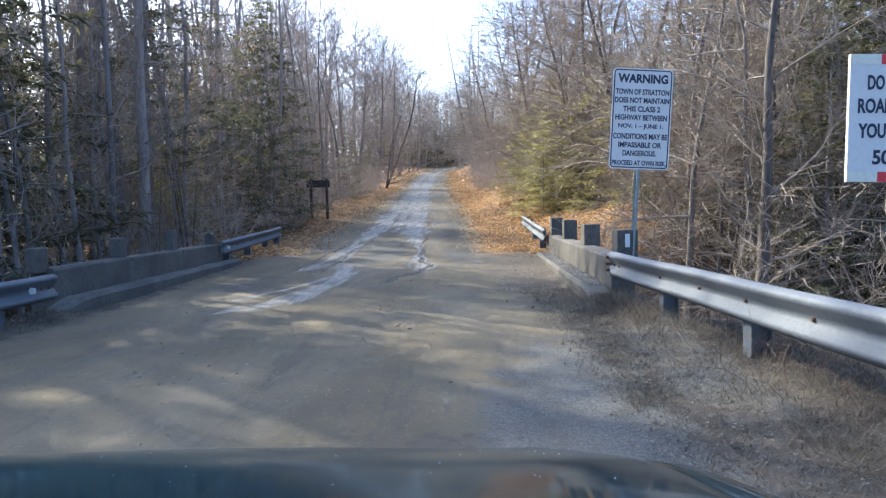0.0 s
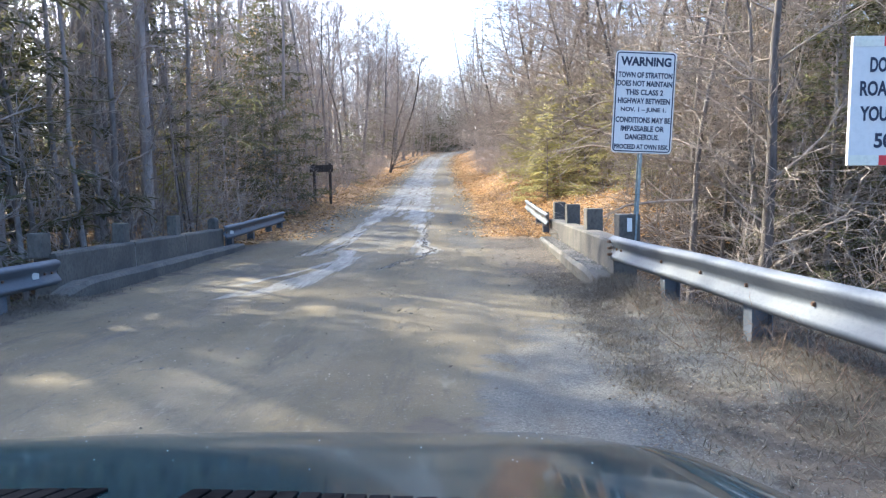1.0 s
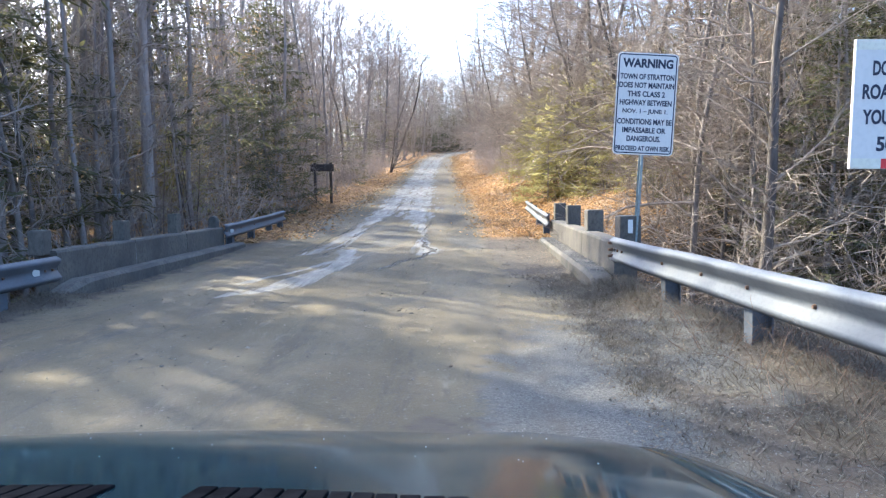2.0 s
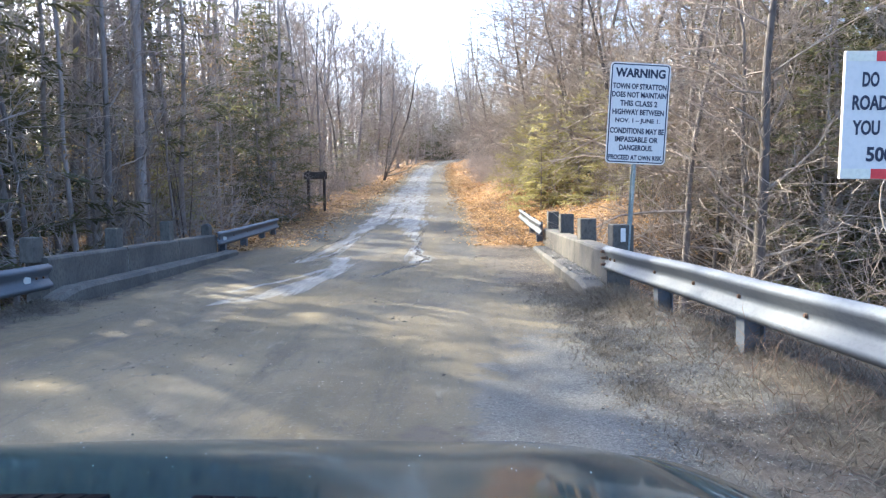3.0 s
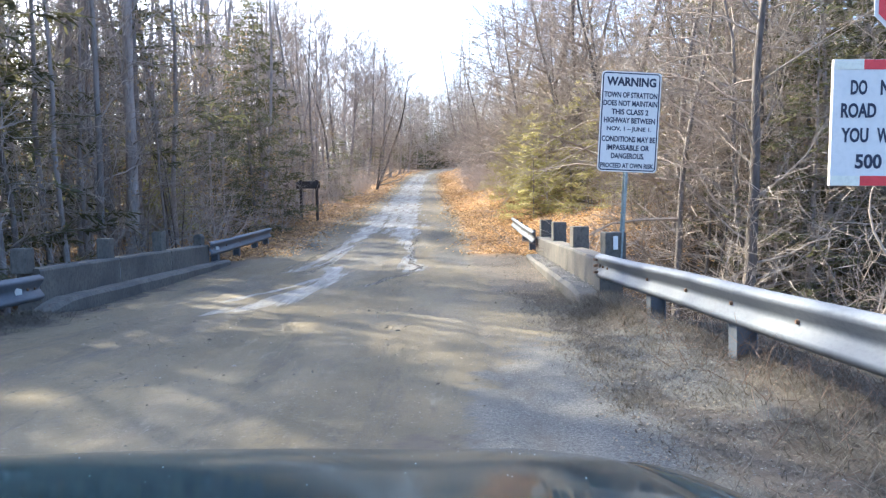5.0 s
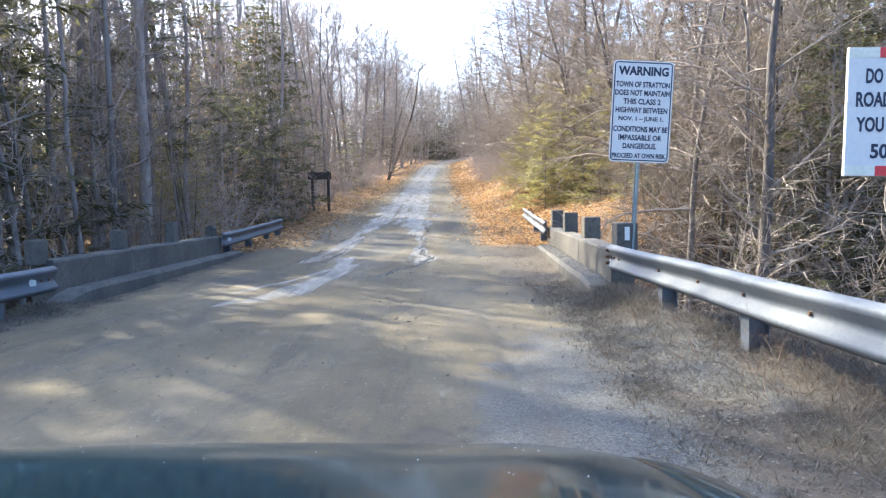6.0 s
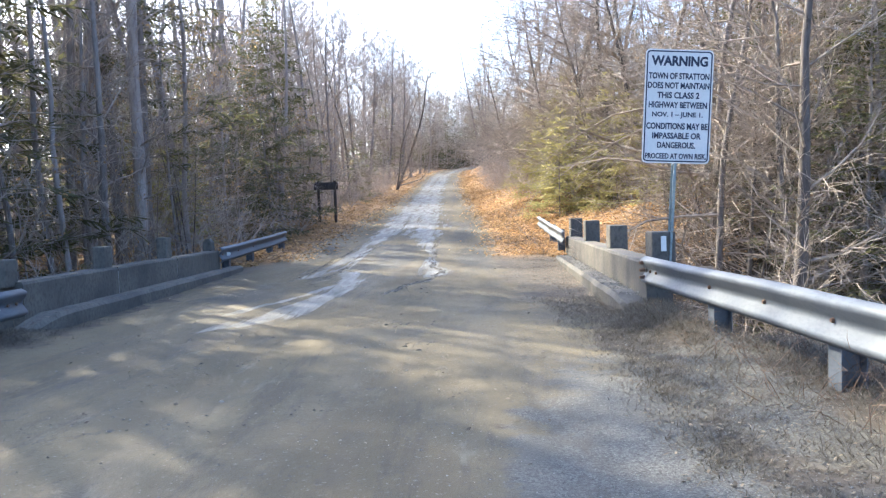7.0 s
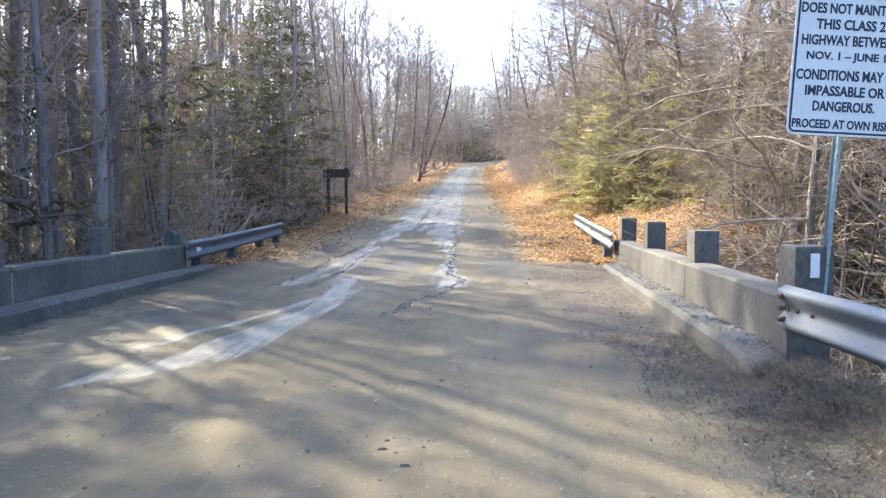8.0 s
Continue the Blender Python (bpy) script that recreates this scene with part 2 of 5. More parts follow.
def land(x, y):
    """Height of the ground at x, y (numbers or arrays)."""
    x, y = np.asarray(x, float), np.asarray(y, float)
    c, h = along(LINE, y, 6.0), along(HALF, y, 3.0)
    z = along(RISE, y, 5.0)
    off = x - c
    out = np.maximum(np.abs(off) - h, 0)
    right = off > 0
    # crown, ruts and potholes of the dirt road
    inside = 1 - step(0, 0.6, out)
    z = z - 0.02 * (np.minimum(np.abs(off), h) / h) ** 2
    for rut in (-2.0, -0.55, 0.75, 2.1):
        z = z - inside * 0.012 * np.exp(-((off - rut) / 0.16) ** 2) * (1 + 0.6 * np.sin(0.7 * y + rut * 3))
    z = z - (1 - step(8.0, 10.0, y)) * 0.03 * np.exp(-((x - 0.62 + 0.025 * y) / 0.11) ** 2)
    z = z + inside * 0.006 * np.sin(2.3 * x + 0.7 * y) * np.sin(1.7 * y - x)
    # verges and banks
    far = step(17, 23, y)
    bank_r = far * (0.26 * np.minimum(out, 5) + 0.10 * np.clip(out - 5, 0, 40)) + (1 - far) * (0.03 * np.minimum(out, 1))
    bank_l = far * (0.04 * np.minimum(out, 6) + 0.08 * np.clip(out - 6, 0, 40)) + (1 - far) * (0.01 * np.minimum(out, 1))
    z = z + np.where(right, bank_r, bank_l)
    z = z + 0.05 * np.minimum(out, 2.0) * rough_ground(x, y) * 0.5
    z = z + 0.05 * np.exp(-((x - 1.95) / 0.35) ** 2 - ((y - 9.1) / 0.45) ** 2) + 0.08 * np.exp(-((x + 4.75) / 0.3) ** 2 - ((y - 8.75) / 0.5) ** 2)
    z = z + 0.15 * np.exp(-((x - 2.15) / 0.5) ** 2 - ((y - 7.9) / 1.2) ** 2)
    # the brook and its banks, outside the bridge
    ro = x - right_face(y) - 0.12
    lo = left_face(y) - 0.12 - x
    beyond = np.maximum(ro, lo)
    span = np.exp(-((y - 13.3 - 0.05 * x) / 4.6) ** 4)
    near = 1 - step(15, 19, y)
    z = z - 2.6 * span * step(0.0, 0.16, beyond) * (1 - 0.5 * step(6, 25, beyond))
    z = z - near * (1 - span) * 1.3 * step(0.5, 3.5, beyond)
    return z


def ground_z(x, y):
    return float(land(x, y))


# ---- ground ----
def ground_material():
    m = surface("ground_cover", (0.08, 0.066, 0.051), (0.118, 0.096, 0.07), (0.045, 0.038, 0.031), big=0.8, small=9, bump=0.6, depth=0.05)
    n, l = m.node_tree.nodes, m.node_tree.links
    p = n["Principled BSDF"]
    litter = p.inputs["Base Color"].links[0].from_socket
    co = n.new("ShaderNodeTexCoord")

    def noise_at(scale, detail=6, stretch=(1, 1, 1), rough=0.62):
        mp, t = n.new("ShaderNodeMapping"), n.new("ShaderNodeTexNoise")
        mp.inputs["Scale"].default_value = stretch
        l.new(co.outputs["Object"], mp.inputs[0])
        l.new(mp.outputs[0], t.inputs["Vector"])
        t.inputs["Scale"].default_value, t.inputs["Detail"].default_value, t.inputs["Roughness"].default_value = scale, detail, rough
        return t.outputs[0]

    def ranged(src, a, b, lo=0.0, hi=1.0):
        r = n.new("ShaderNodeMapRange")
        for i, v in ((1, a), (2, b), (3, lo), (4, hi)):
            r.inputs[i].default_value = v
        l.new(src, r.inputs[0])
        return r.outputs[0]

    def mixed(fac, a, b):
        x = n.new("ShaderNodeMix")
        x.data_type = 'RGBA'
        if isinstance(fac, float):
            x.inputs[0].default_value = fac
        else:
            l.new(fac, x.inputs[0])
        for i, v in ((6, a), (7, b)):
            if isinstance(v, tuple):
                x.inputs[i].default_value = (*v, 1)
            else:
                l.new(v, x.inputs[i])
        return x.outputs[2]

    def calc(op, a, b):
        x = n.new("ShaderNodeMath")
        x.operation = op
        for i, v in ((0, a), (1, b)):
            if isinstance(v, float):
                x.inputs[i].default_value = v
            else:
                l.new(v, x.inputs[i])
        return x.outputs[0]

    # packed dirt: pale tan with lengthwise wheel polish, damp patches and specks
    dirt = mixed(ranged(noise_at(0.45, 5, (1, 0.35, 1)), 0.38, 0.62), (0.104, 0.084, 0.05), (0.15, 0.121, 0.071))
    dirt = mixed(ranged(noise_at(2.6, 6, (1, 0.3, 1)), 0.52, 0.72, 0.0, 0.55), dirt, (0.086, 0.076, 0.06))
    dirt = mixed(ranged(noise_at(70, 3), 0.58, 0.74, 0.0, 0.7), dirt, (0.09, 0.08, 0.065))
    dirt = mixed(ranged(noise_at(38, 3), 0.62, 0.74, 0.0, 0.65), dirt, (0.27, 0.25, 0.215))
    dirt = mixed(ranged(noise_at(9, 8, (1, 0.6, 1), 0.75), 0.56, 0.66, 0.0, 0.75), dirt, (0.085, 0.076, 0.06))
    dirt = mixed(ranged(noise_at(1.1, 9, (1, 0.6, 1), 0.7), 0.55, 0.68, 0.0, 0.6), dirt, (0.195, 0.155, 0.088))
    dirt = mixed(ranged(noise_at(3.4, 9, (1, 0.16, 1), 0.74), 0.54, 0.62, 0.0, 0.5), dirt, (0.072, 0.064, 0.05))
    dirt = mixed(ranged(noise_at(4.6, 9, (0.8, 0.22, 1), 0.74), 0.6, 0.68, 0.0, 0.55), dirt, (0.2, 0.175, 0.13))
    gravel = mixed(ranged(noise_at(60, 4, (1, 1, 1), 0.7), 0.36, 0.64), (0.07, 0.066, 0.057), (0.19, 0.181, 0.158))
    gravel = mixed(ranged(noise_at(150, 2), 0.45, 0.65, 0.0, 0.7), gravel, (0.055, 0.052, 0.047))
    gravel = mixed(ranged(noise_at(1.6, 6), 0.45, 0.62, 0.0, 0.6), gravel, (0.13, 0.115, 0.088))
    a_road, a_grav = n.new("ShaderNodeAttribute"), n.new("ShaderNodeAttribute")
    a_road.attribute_name, a_grav.attribute_name = "road", "gravel"
    frayed = ranged(noise_at(2.2, 7), 0.3, 0.7, -0.45, 0.45)
    f_road = ranged(calc('ADD', a_road.outputs["Fac"], frayed), 0.4, 0.62)
    f_grav = ranged(calc('ADD', a_grav.outputs["Fac"], frayed), 0.42, 0.66)
    a_leaf = n.new("ShaderNodeAttribute")
    a_leaf.attribute_name = "leafy"
    leafy = mixed(ranged(noise_at(22, 6, (1, 1, 1), 0.7), 0.38, 0.64), (0.17, 0.095, 0.042), (0.43, 0.265, 0.115))
    f_leaf = calc('MULTIPLY', a_leaf.outputs["Fac"], ranged(noise_at(1.3, 6), 0.36, 0.5, 0.35, 1.0))
    col = mixed(f_grav, mixed(f_leaf, litter, leafy), gravel)
    col = mixed(f_road, col, dirt)
    # darker tread marks left by tyres
    a_trk = n.new("ShaderNodeAttribute")
    a_trk.attribute_name = "track"
    f_trk = calc('MULTIPLY', a_trk.outputs["Fac"], ranged(noise_at(14, 5, (1, 0.35, 1), 0.7), 0.4, 0.6, 0.0, 0.75))
    col = mixed(f_trk, col, (0.085, 0.075, 0.06))
    # wet pale mud in the wheel ruts, with frayed rims and lengthwise streaks
    a_wet = n.new("ShaderNodeAttribute")
    a_wet.attribute_name = "wet"
    streak = calc('ADD', ranged(noise_at(6.0, 6, (1, 0.035, 1)), 0.3, 0.7, -0.5, 0.4), ranged(noise_at(3.0, 9, (1, 0.2, 1), 0.72), 0.3, 0.7, -0.5, 0.35))
    edge = calc('ADD', a_wet.outputs["Fac"], streak)
    f_wet = ranged(edge, 0.36, 0.66, 0.0, 0.9)
    f_wet = calc('MULTIPLY', f_wet, ranged(a_wet.outputs["Fac"], 0.02, 0.15))
    # dark patches of damp with shade painted in, and the dark lips of mud along the wet ruts
    a_damp_shade = n.new("ShaderNodeAttribute")
    a_damp_shade.attribute_name = "damp"
    f_damp_shade = ranged(calc('ADD', a_damp_shade.outputs["Fac"], ranged(noise_at(2.4, 8, (1, 0.5, 1), 0.7), 0.3, 0.7, -0.4, 0.4)), 0.3, 0.75)
    f_damp_shade = calc('MULTIPLY', f_damp_shade, ranged(a_damp_shade.outputs["Fac"], 0.03, 0.2))
    col = mixed(calc('MULTIPLY', f_damp_shade, 0.85), col, (0.062, 0.058, 0.048))
    lip = calc('MULTIPLY', ranged(edge, 0.12, 0.36), ranged(a_wet.outputs["Fac"], 0.04, 0.2))
    lip = calc('MULTIPLY', lip, ranged(noise_at(5.0, 7, (1, 0.5, 1), 0.7), 0.45, 0.6, 0.0, 0.8))
    col = mixed(lip, col, (0.06, 0.052, 0.042))
    # grey silt colour, lifted further to stand in for sky sheen on the water
    mud = mixed(ranged(noise_at(3.0, 6, (1, 0.3, 1)), 0.4, 0.6), (0.115, 0.109, 0.092), (0.17, 0.161, 0.138))
    mud = mixed(ranged(noise_at(11.0, 6, (1, 0.12, 1), 0.7), 0.5, 0.64, 0.0, 0.8), mud, (0.08, 0.074, 0.06))
    col = mixed(f_wet, col, mud)
    l.new(col, p.inputs["Base Color"])
    # damp road is smoother
    damp = ranged(noise_at(0.7, 5, (1, 0.25, 1)), 0.45, 0.62, 0.92, 0.72)
    rm = n.new("ShaderNodeMix")
    l.new(f_road, rm.inputs[0])
    rm.inputs[2].default_value = 0.92
    l.new(damp, rm.inputs[3])
    wm = n.new("ShaderNodeMix")
    l.new(f_wet, wm.inputs[0])
    l.new(rm.outputs[0], wm.inputs[2])
    l.new(ranged(noise_at(5.0, 6, (1, 0.16, 1)), 0.35, 0.65, 0.42, 0.75), wm.inputs[3])
    l.new(wm.outputs[0], p.inputs["Roughness"])
    l.new(ranged(f_wet, 0.0, 1.0, 0.25, 0.3), p.inputs["Specular IOR Level"])
    height = calc('ADD', noise_at(12, 8, (1, 1, 1), 0.7), calc('MULTIPLY', noise_at(90, 3), 0.4))
    bp = p.inputs["Normal"].links[0].from_node
    l.new(height, bp.inputs["Height"])
    bp.inputs["Distance"].default_value = 0.035
    l.new(ranged(f_wet, 0.0, 1.0, 0.55, 0.14), bp.inputs["Strength"])
    return m


WET = (
    ((-2.85, 8.9, 0.12), (-2.45, 9.4, 0.42), (-2.3, 10.0, 0.5), (-2.15, 10.9, 0.42), (-2.0, 11.8, 0.36), (-1.92, 12.8, 0.36), (-2.0, 14.2, 0.42), (-2.3, 15.6, 0.35)),
    ((-3.0, 10.1, 0.12), (-2.75, 10.9, 0.16), (-2.4, 12.2, 0.14), (-2.2, 13.4, 0.2)),
    ((-3.0, 14.3, 0.25), (-2.82, 15.5, 0.46), (-2.74, 18.0, 0.46), (-2.66, 22.0, 0.5), (-2.5, 27.0, 0.7), (-2.6, 36.0, 0.85), (-3.0, 55.0, 0.9), (-3.4, 75.0, 0.9), (-3.2, 105.0, 0.9)),
    ((-0.6, 14.2, 0.3), (-0.55, 15.1, 0.6), (-0.68, 16.1, 0.26), (-0.74, 17.3, 0.2), (-0.8, 19.2, 0.16), (-0.95, 21.0, 0.42), (-1.2, 23.0, 0.75), (-1.35, 26.0, 1.0), (-1.4, 30.0, 1.05), (-1.6, 37.0, 0.9), (-1.8, 45.0, 0.85), (-2.2, 65.0, 0.85), (-2.1, 100.0, 0.8), (-0.8, 122.0, 0.9), (4.0, 142.0, 0.9)),
    ((-1.9, 24.0, 0.15), (-1.9, 28.0, 0.5), (-2.0, 32.0, 0.5), (-2.2, 45.0, 0.5), (-2.6, 60.0, 0.5), (-2.6, 100.0, 0.5)),
)
# damp patches whose darkening also paints in shade: x, y, half-widths
DAMP_SHADE = ((-2.0, 16.5, 0.75, 0.9), (-1.75, 20.3, 0.65, 1.8), (-1.5, 18.0, 0.4, 1.2), (-3.4, 12.3, 0.7, 1.2), (0.2, 17.5, 0.5, 2.5), (-0.1, 24.0, 0.35, 3.0), (-3.6, 20.0, 0.5, 2.5), (-0.8, 8.6, 0.6, 0.35))


def wetness(x, y):
    out = np.zeros_like(x)
    for line in WET:
        px, py, pw = zip(*line)
        cx, w = np.interp(y, py, px), np.interp(y, py, pw)
        ends = step(py[0] - 0.4, py[0] + 0.4, y) * (1 - step(py[-1] - 0.6, py[-1] + 0.6, y))
        out = np.maximum(out, ends * np.clip(1.1 - np.abs(x - cx) / w, 0, 1))
    return out


def damp_and_shade(x, y):
    return np.clip(sum(np.exp(-((x - cx) / rx) ** 2 - ((y - cy) / ry) ** 2) for cx, cy, rx, ry in DAMP_SHADE), 0, 1)


TRACKS = (((0.35, 9.5), (0.5, 14.0), (0.3, 24.0), (0.1, 40.0)), ((0.85, 9.0), (0.95, 13.0), (0.75, 20.0)), ((0.62, 2.0), (0.45, 8.5)), ((-3.4, 3.0), (-2.9, 7.0), (-1.9, 10.5), (-1.5, 16.0)), ((-2.3, 24.0), (-2.35, 60.0)), ((-0.5, 22.0), (-0.6, 60.0)))


def treads(x, y):
    out = np.zeros_like(x)
    for line in TRACKS:
        px, py = zip(*line)
        ends = step(py[0] - 0.8, py[0] + 0.8, y) * (1 - step(py[-1] - 2.0, py[-1] + 1.0, y))
        out = np.maximum(out, ends * np.exp(-((x - np.interp(y, py, px)) / 0.13) ** 2))
    return out


def lines(*stretches):
    out = []
    for a, b, s in stretches:
        out += list(np.arange(a, b, s))
    return np.array(out)


def build_ground():
    xs = lines((-2500, -200, 230), (-200, -40, 10), (-40, -12, 1.2), (-12, -6.5, 0.4), (-6.5, -3.6, 0.12), (-3.6, 0.6, 0.075), (0.6, 4.0, 0.11), (4.0, 12, 0.4), (12, 40, 1.2), (40, 200, 10), (200, 2600, 240))
    ys = lines((-1200, -100, 110), (-100, -20, 8), (-20, -2, 1.0), (-2, 2, 0.25), (2, 24, 0.13), (24, 60, 0.5), (60, 190, 1.5), (190, 400, 15), (400, 3000, 200))
    gx, gy = np.meshgrid(xs, ys)
    gz = land(gx, gy)
    nx, ny = len(xs), len(ys)
    verts = np.stack([gx.ravel(), gy.ravel(), gz.ravel()], 1)
    i = (np.arange(ny - 1)[:, None] * nx + np.arange(nx - 1)[None, :]).ravel()
    faces = np.stack([i, i + 1, i + nx + 1, i + nx], 1)
    me = bpy.data.meshes.new("ground")
    me.from_pydata(verts.tolist(), [], faces.tolist())
    me.polygons.foreach_set("use_smooth", [True] * len(me.polygons))
    off = gx - along(LINE, gy, 6.0)
    h = along(HALF, gy, 3.0)
    shoulder = (1 - step(4.0, 9.5, gy)) * 1.55
    h_left = along(((-400, 3.0), (17, 3.05), (26, 2.9), (40, 2.7), (55, 2.4), (3000, 2.4)), gy, 3.0)
    h_right = along(((-400, 3.0), (8, 3.0), (12, 2.1), (26, 2.2), (45, 2.3), (3000, 2.3)), gy, 1.5)
    road = 1 - step(-0.6, 0.7, np.where(off > 0, off + shoulder - h_right, -off - h_left))
    near = 1 - step(8.0, 12.0, gy)
    strip = (1 - step(6.0, 10.0, gy)) * step(-0.1, 0.35, gx) * (1 - step(0.95, 1.4, gx - 0.02 * gy))
    gravel = np.maximum(near * strip, 1.1 * np.exp(-((gx - 1.72) / 0.42) ** 2 - ((gy - 5.9) / 1.7) ** 2))
    for name, values in (("road", road), ("gravel", gravel), ("wet", wetness(gx, gy)), ("damp", damp_and_shade(gx, gy)), ("track", treads(gx, gy)), ("leafy", step(16.8, 18.5, gy) * np.where(off > 0, 1 - step(4.5, 8.0, off), 1 - step(8, 14, -off)))):
        at = me.attributes.new(name, 'FLOAT', 'POINT')
        at.data.foreach_set("value", values.ravel().astype(np.float32))
    me.materials.append(ground_material())
    me.update()
    tagged(new("ground", me), "brown leaf-strewn ground with a pale packed dirt road", "ground", kind="structure")


build_ground()


# ---- bridge ----
def wall_run(bm, face, y0, y1, thick, z0, z1, sign, chamfer=0.03, jitter=0.0015, n=12):
    """A concrete run along the bridge: face(y) gives its road side; sign 1 goes to +x."""
    rnd = random.Random(int(y0 * 100) + int(z1 * 1000))
    rows = []
    for i in range(n + 1):
        y = y0 + (y1 - y0) * i / n
        x = face(y)
        j = [rnd.uniform(-jitter, jitter) for _ in range(5)]
        prof = [(x, z0), (x + sign * 0.012 + j[0], z1 - chamfer + j[1]), (x + sign * (chamfer + j[2]), z1 + j[3]), (x + sign * (thick - chamfer), z1 + j[4]), (x + sign * thick, z1 - chamfer), (x + sign * thick, z0)]
        rows.append([bm.verts.new((px, y, pz)) for px, pz in prof])
    for a, b in zip(rows, rows[1:]):
        for k in range(5):
            bm.faces.new((a[k], a[k + 1], b[k + 1], b[k]) if sign < 0 else (a[k], b[k], b[k + 1], a[k + 1]))
    bm.faces.new(rows[0] if sign > 0 else rows[0][::-1])
    bm.faces.new(rows[-1][::-1] if sign > 0 else rows[-1])
    bmesh.ops.recalc_face_normals(bm, faces=bm.faces)


def parapet(label, face, sign, joints, kerb_y, kerb_out, posts, deep=0.27):
    thing = tagged(new("bridge_parapet"), label, "bridge parapet", group="bridge parapets")
    for a, b in zip(joints, joints[1:]):
        bm = bmesh.new()
        wall_run(bm, face, a + 0.012, b - 0.012, 0.30, -0.9, 0.60, sign)
        part("panel", bm, M_CONC, thing)
    for y in joints[1:-1]:
        bm = bmesh.new()
        wall_run(bm, lambda v: face(v) + sign * 0.006, y - 0.02, y + 0.02, 0.2, -0.9, 0.56, sign, n=2)
        part("joint_filler", bm, M_SEAL, thing, "pale sealant in the panel joint")
    bm = bmesh.new()
    wall_run(bm, lambda v: face(v) - sign * kerb_out, kerb_y[0], kerb_y[1], kerb_out - 0.003, -0.6, 0.235, sign, chamfer=0.05, jitter=0.006, n=30)
    for vert in bm.verts:
        worn = max(0.0, 1 - (vert.co.y - kerb_y[0]) / 0.55)
        if vert.co.z > 0:
            vert.co.z -= 0.13 * worn ** 1.5
            vert.co.x += sign * 0.05 * worn
    part("kerb", bm, M_CONC, thing, "worn concrete kerb with crumbled edge")
    for y, w, top, rounded in posts:
        bm = bmesh.new()
        x0 = face(y) + sign * 0.10
        x1 = x0 + sign * deep
        if rounded:
            # a slab with a round head, like a milestone
            mid, r = (x0 + x1) / 2, deep / 2
            rim = [(mid - r, 0.55), (mid + r, 0.55)] + [(mid + r * math.cos(radians(18 * k)), top - r + r * math.sin(radians(18 * k))) for k in range(11)]
            rings = [[bm.verts.new((px, yy, pz)) for px, pz in rim] for yy in (y - w / 2, y + w / 2)]
            bm.faces.new(rings[0])
            bm.faces.new(rings[1][::-1])
            for k in range(len(rim)):
                bm.faces.new((rings[0][k], rings[1][k], rings[1][(k + 1) % len(rim)], rings[0][(k + 1) % len(rim)]))
            bmesh.ops.recalc_face_normals(bm, faces=bm.faces)
            bmesh.ops.bevel(bm, geom=list(bm.edges), offset=0.012, segments=1, affect='EDGES')
        else:
            box(bm, min(x0, x1), max(x0, x1), y - w / 2, y + w / 2, 0.55, top, 0.02)
        part("post", bm, M_CONC, thing)
    return thing


RIGHT_POSTS = [(9.72, 0.30, 0.93, 0), (12.52, 0.30, 0.95, 0), (15.25, 0.28, 0.99, 0), (17.75, 0.28, 1.01, 0)]
LEFT_POSTS = [(9.16, 0.22, 0.86, 0), (11.41, 0.22, 0.90, 0), (13.60, 0.22, 0.95, 0), (15.88, 0.20, 0.84, 1)]
par_r = parapet("weathered concrete bridge parapet with four square posts", right_face, 1, (9.42, 12.4, 15.15, 17.9), (9.25, 16.9), 0.33, RIGHT_POSTS)
par_l = parapet("shaded concrete bridge parapet with square posts and kerb", left_face, -1, (9.2, 11.5, 13.72, 16.0), (8.9, 16.6), 0.30, LEFT_POSTS, 0.18)
bm = bmesh.new()
x = right_face(9.7) + 0.10
box(bm, x + 0.10, x + 0.16, 9.55, 9.566, 0.71, 0.88, 0.004)
part("reflector", bm, M_WHITE, par_r, "white reflector plate")
bm = bmesh.new()
box(bm, -4.95, 2.15, 9.5, 17.4, -0.9, -0.13, 0.02)
tagged(part("bridge_deck", bm, M_CONC), "concrete bridge slab under the dirt road", "bridge deck", kind="structure")


# ---- guard rails ----
W_PROFILE = ((0.0, 0.0), (0.008, 0.012), (0.024, 0.045), (0.04, 0.056), (0.058, 0.058), (0.072, 0.052), (0.128, 0.01), (0.142, 0.002), (0.156, 0.0), (0.17, 0.002),
             (0.184, 0.009), (0.24, 0.05), (0.254, 0.057), (0.268, 0.056), (0.288, 0.044), (0.302, 0.012), (0.312, 0.0))


def w_beam(bm, line, side):
    """A W-beam along line (x, y, top), bulging towards side (-1: to -x)."""
    front, back = [], []
    for x, y, top in line:
        front.append([bm.verts.new((x + side * d, y, top - s)) for s, d in W_PROFILE])
        back.append([bm.verts.new((x + side * (d - 0.006), y, top - s)) for s, d in W_PROFILE])
    for rows, flip in ((front, side > 0), (back, side < 0)):
        for a, b in zip(rows, rows[1:]):
            for k in range(len(W_PROFILE) - 1):
                f = (a[k], a[k + 1], b[k + 1], b[k])
                bm.faces.new(f if flip else f[::-1])
    for end in (0, -1):
        for k in range(len(W_PROFILE) - 1):
            bm.faces.new((front[end][k], front[end][k + 1], back[end][k + 1], back[end][k]))
    for k in (0, -1):
        for i in range(len(line) - 1):
            bm.faces.new((front[i][k], front[i + 1][k], back[i + 1][k], back[i][k]))
    bmesh.ops.recalc_face_normals(bm, faces=bm.faces)


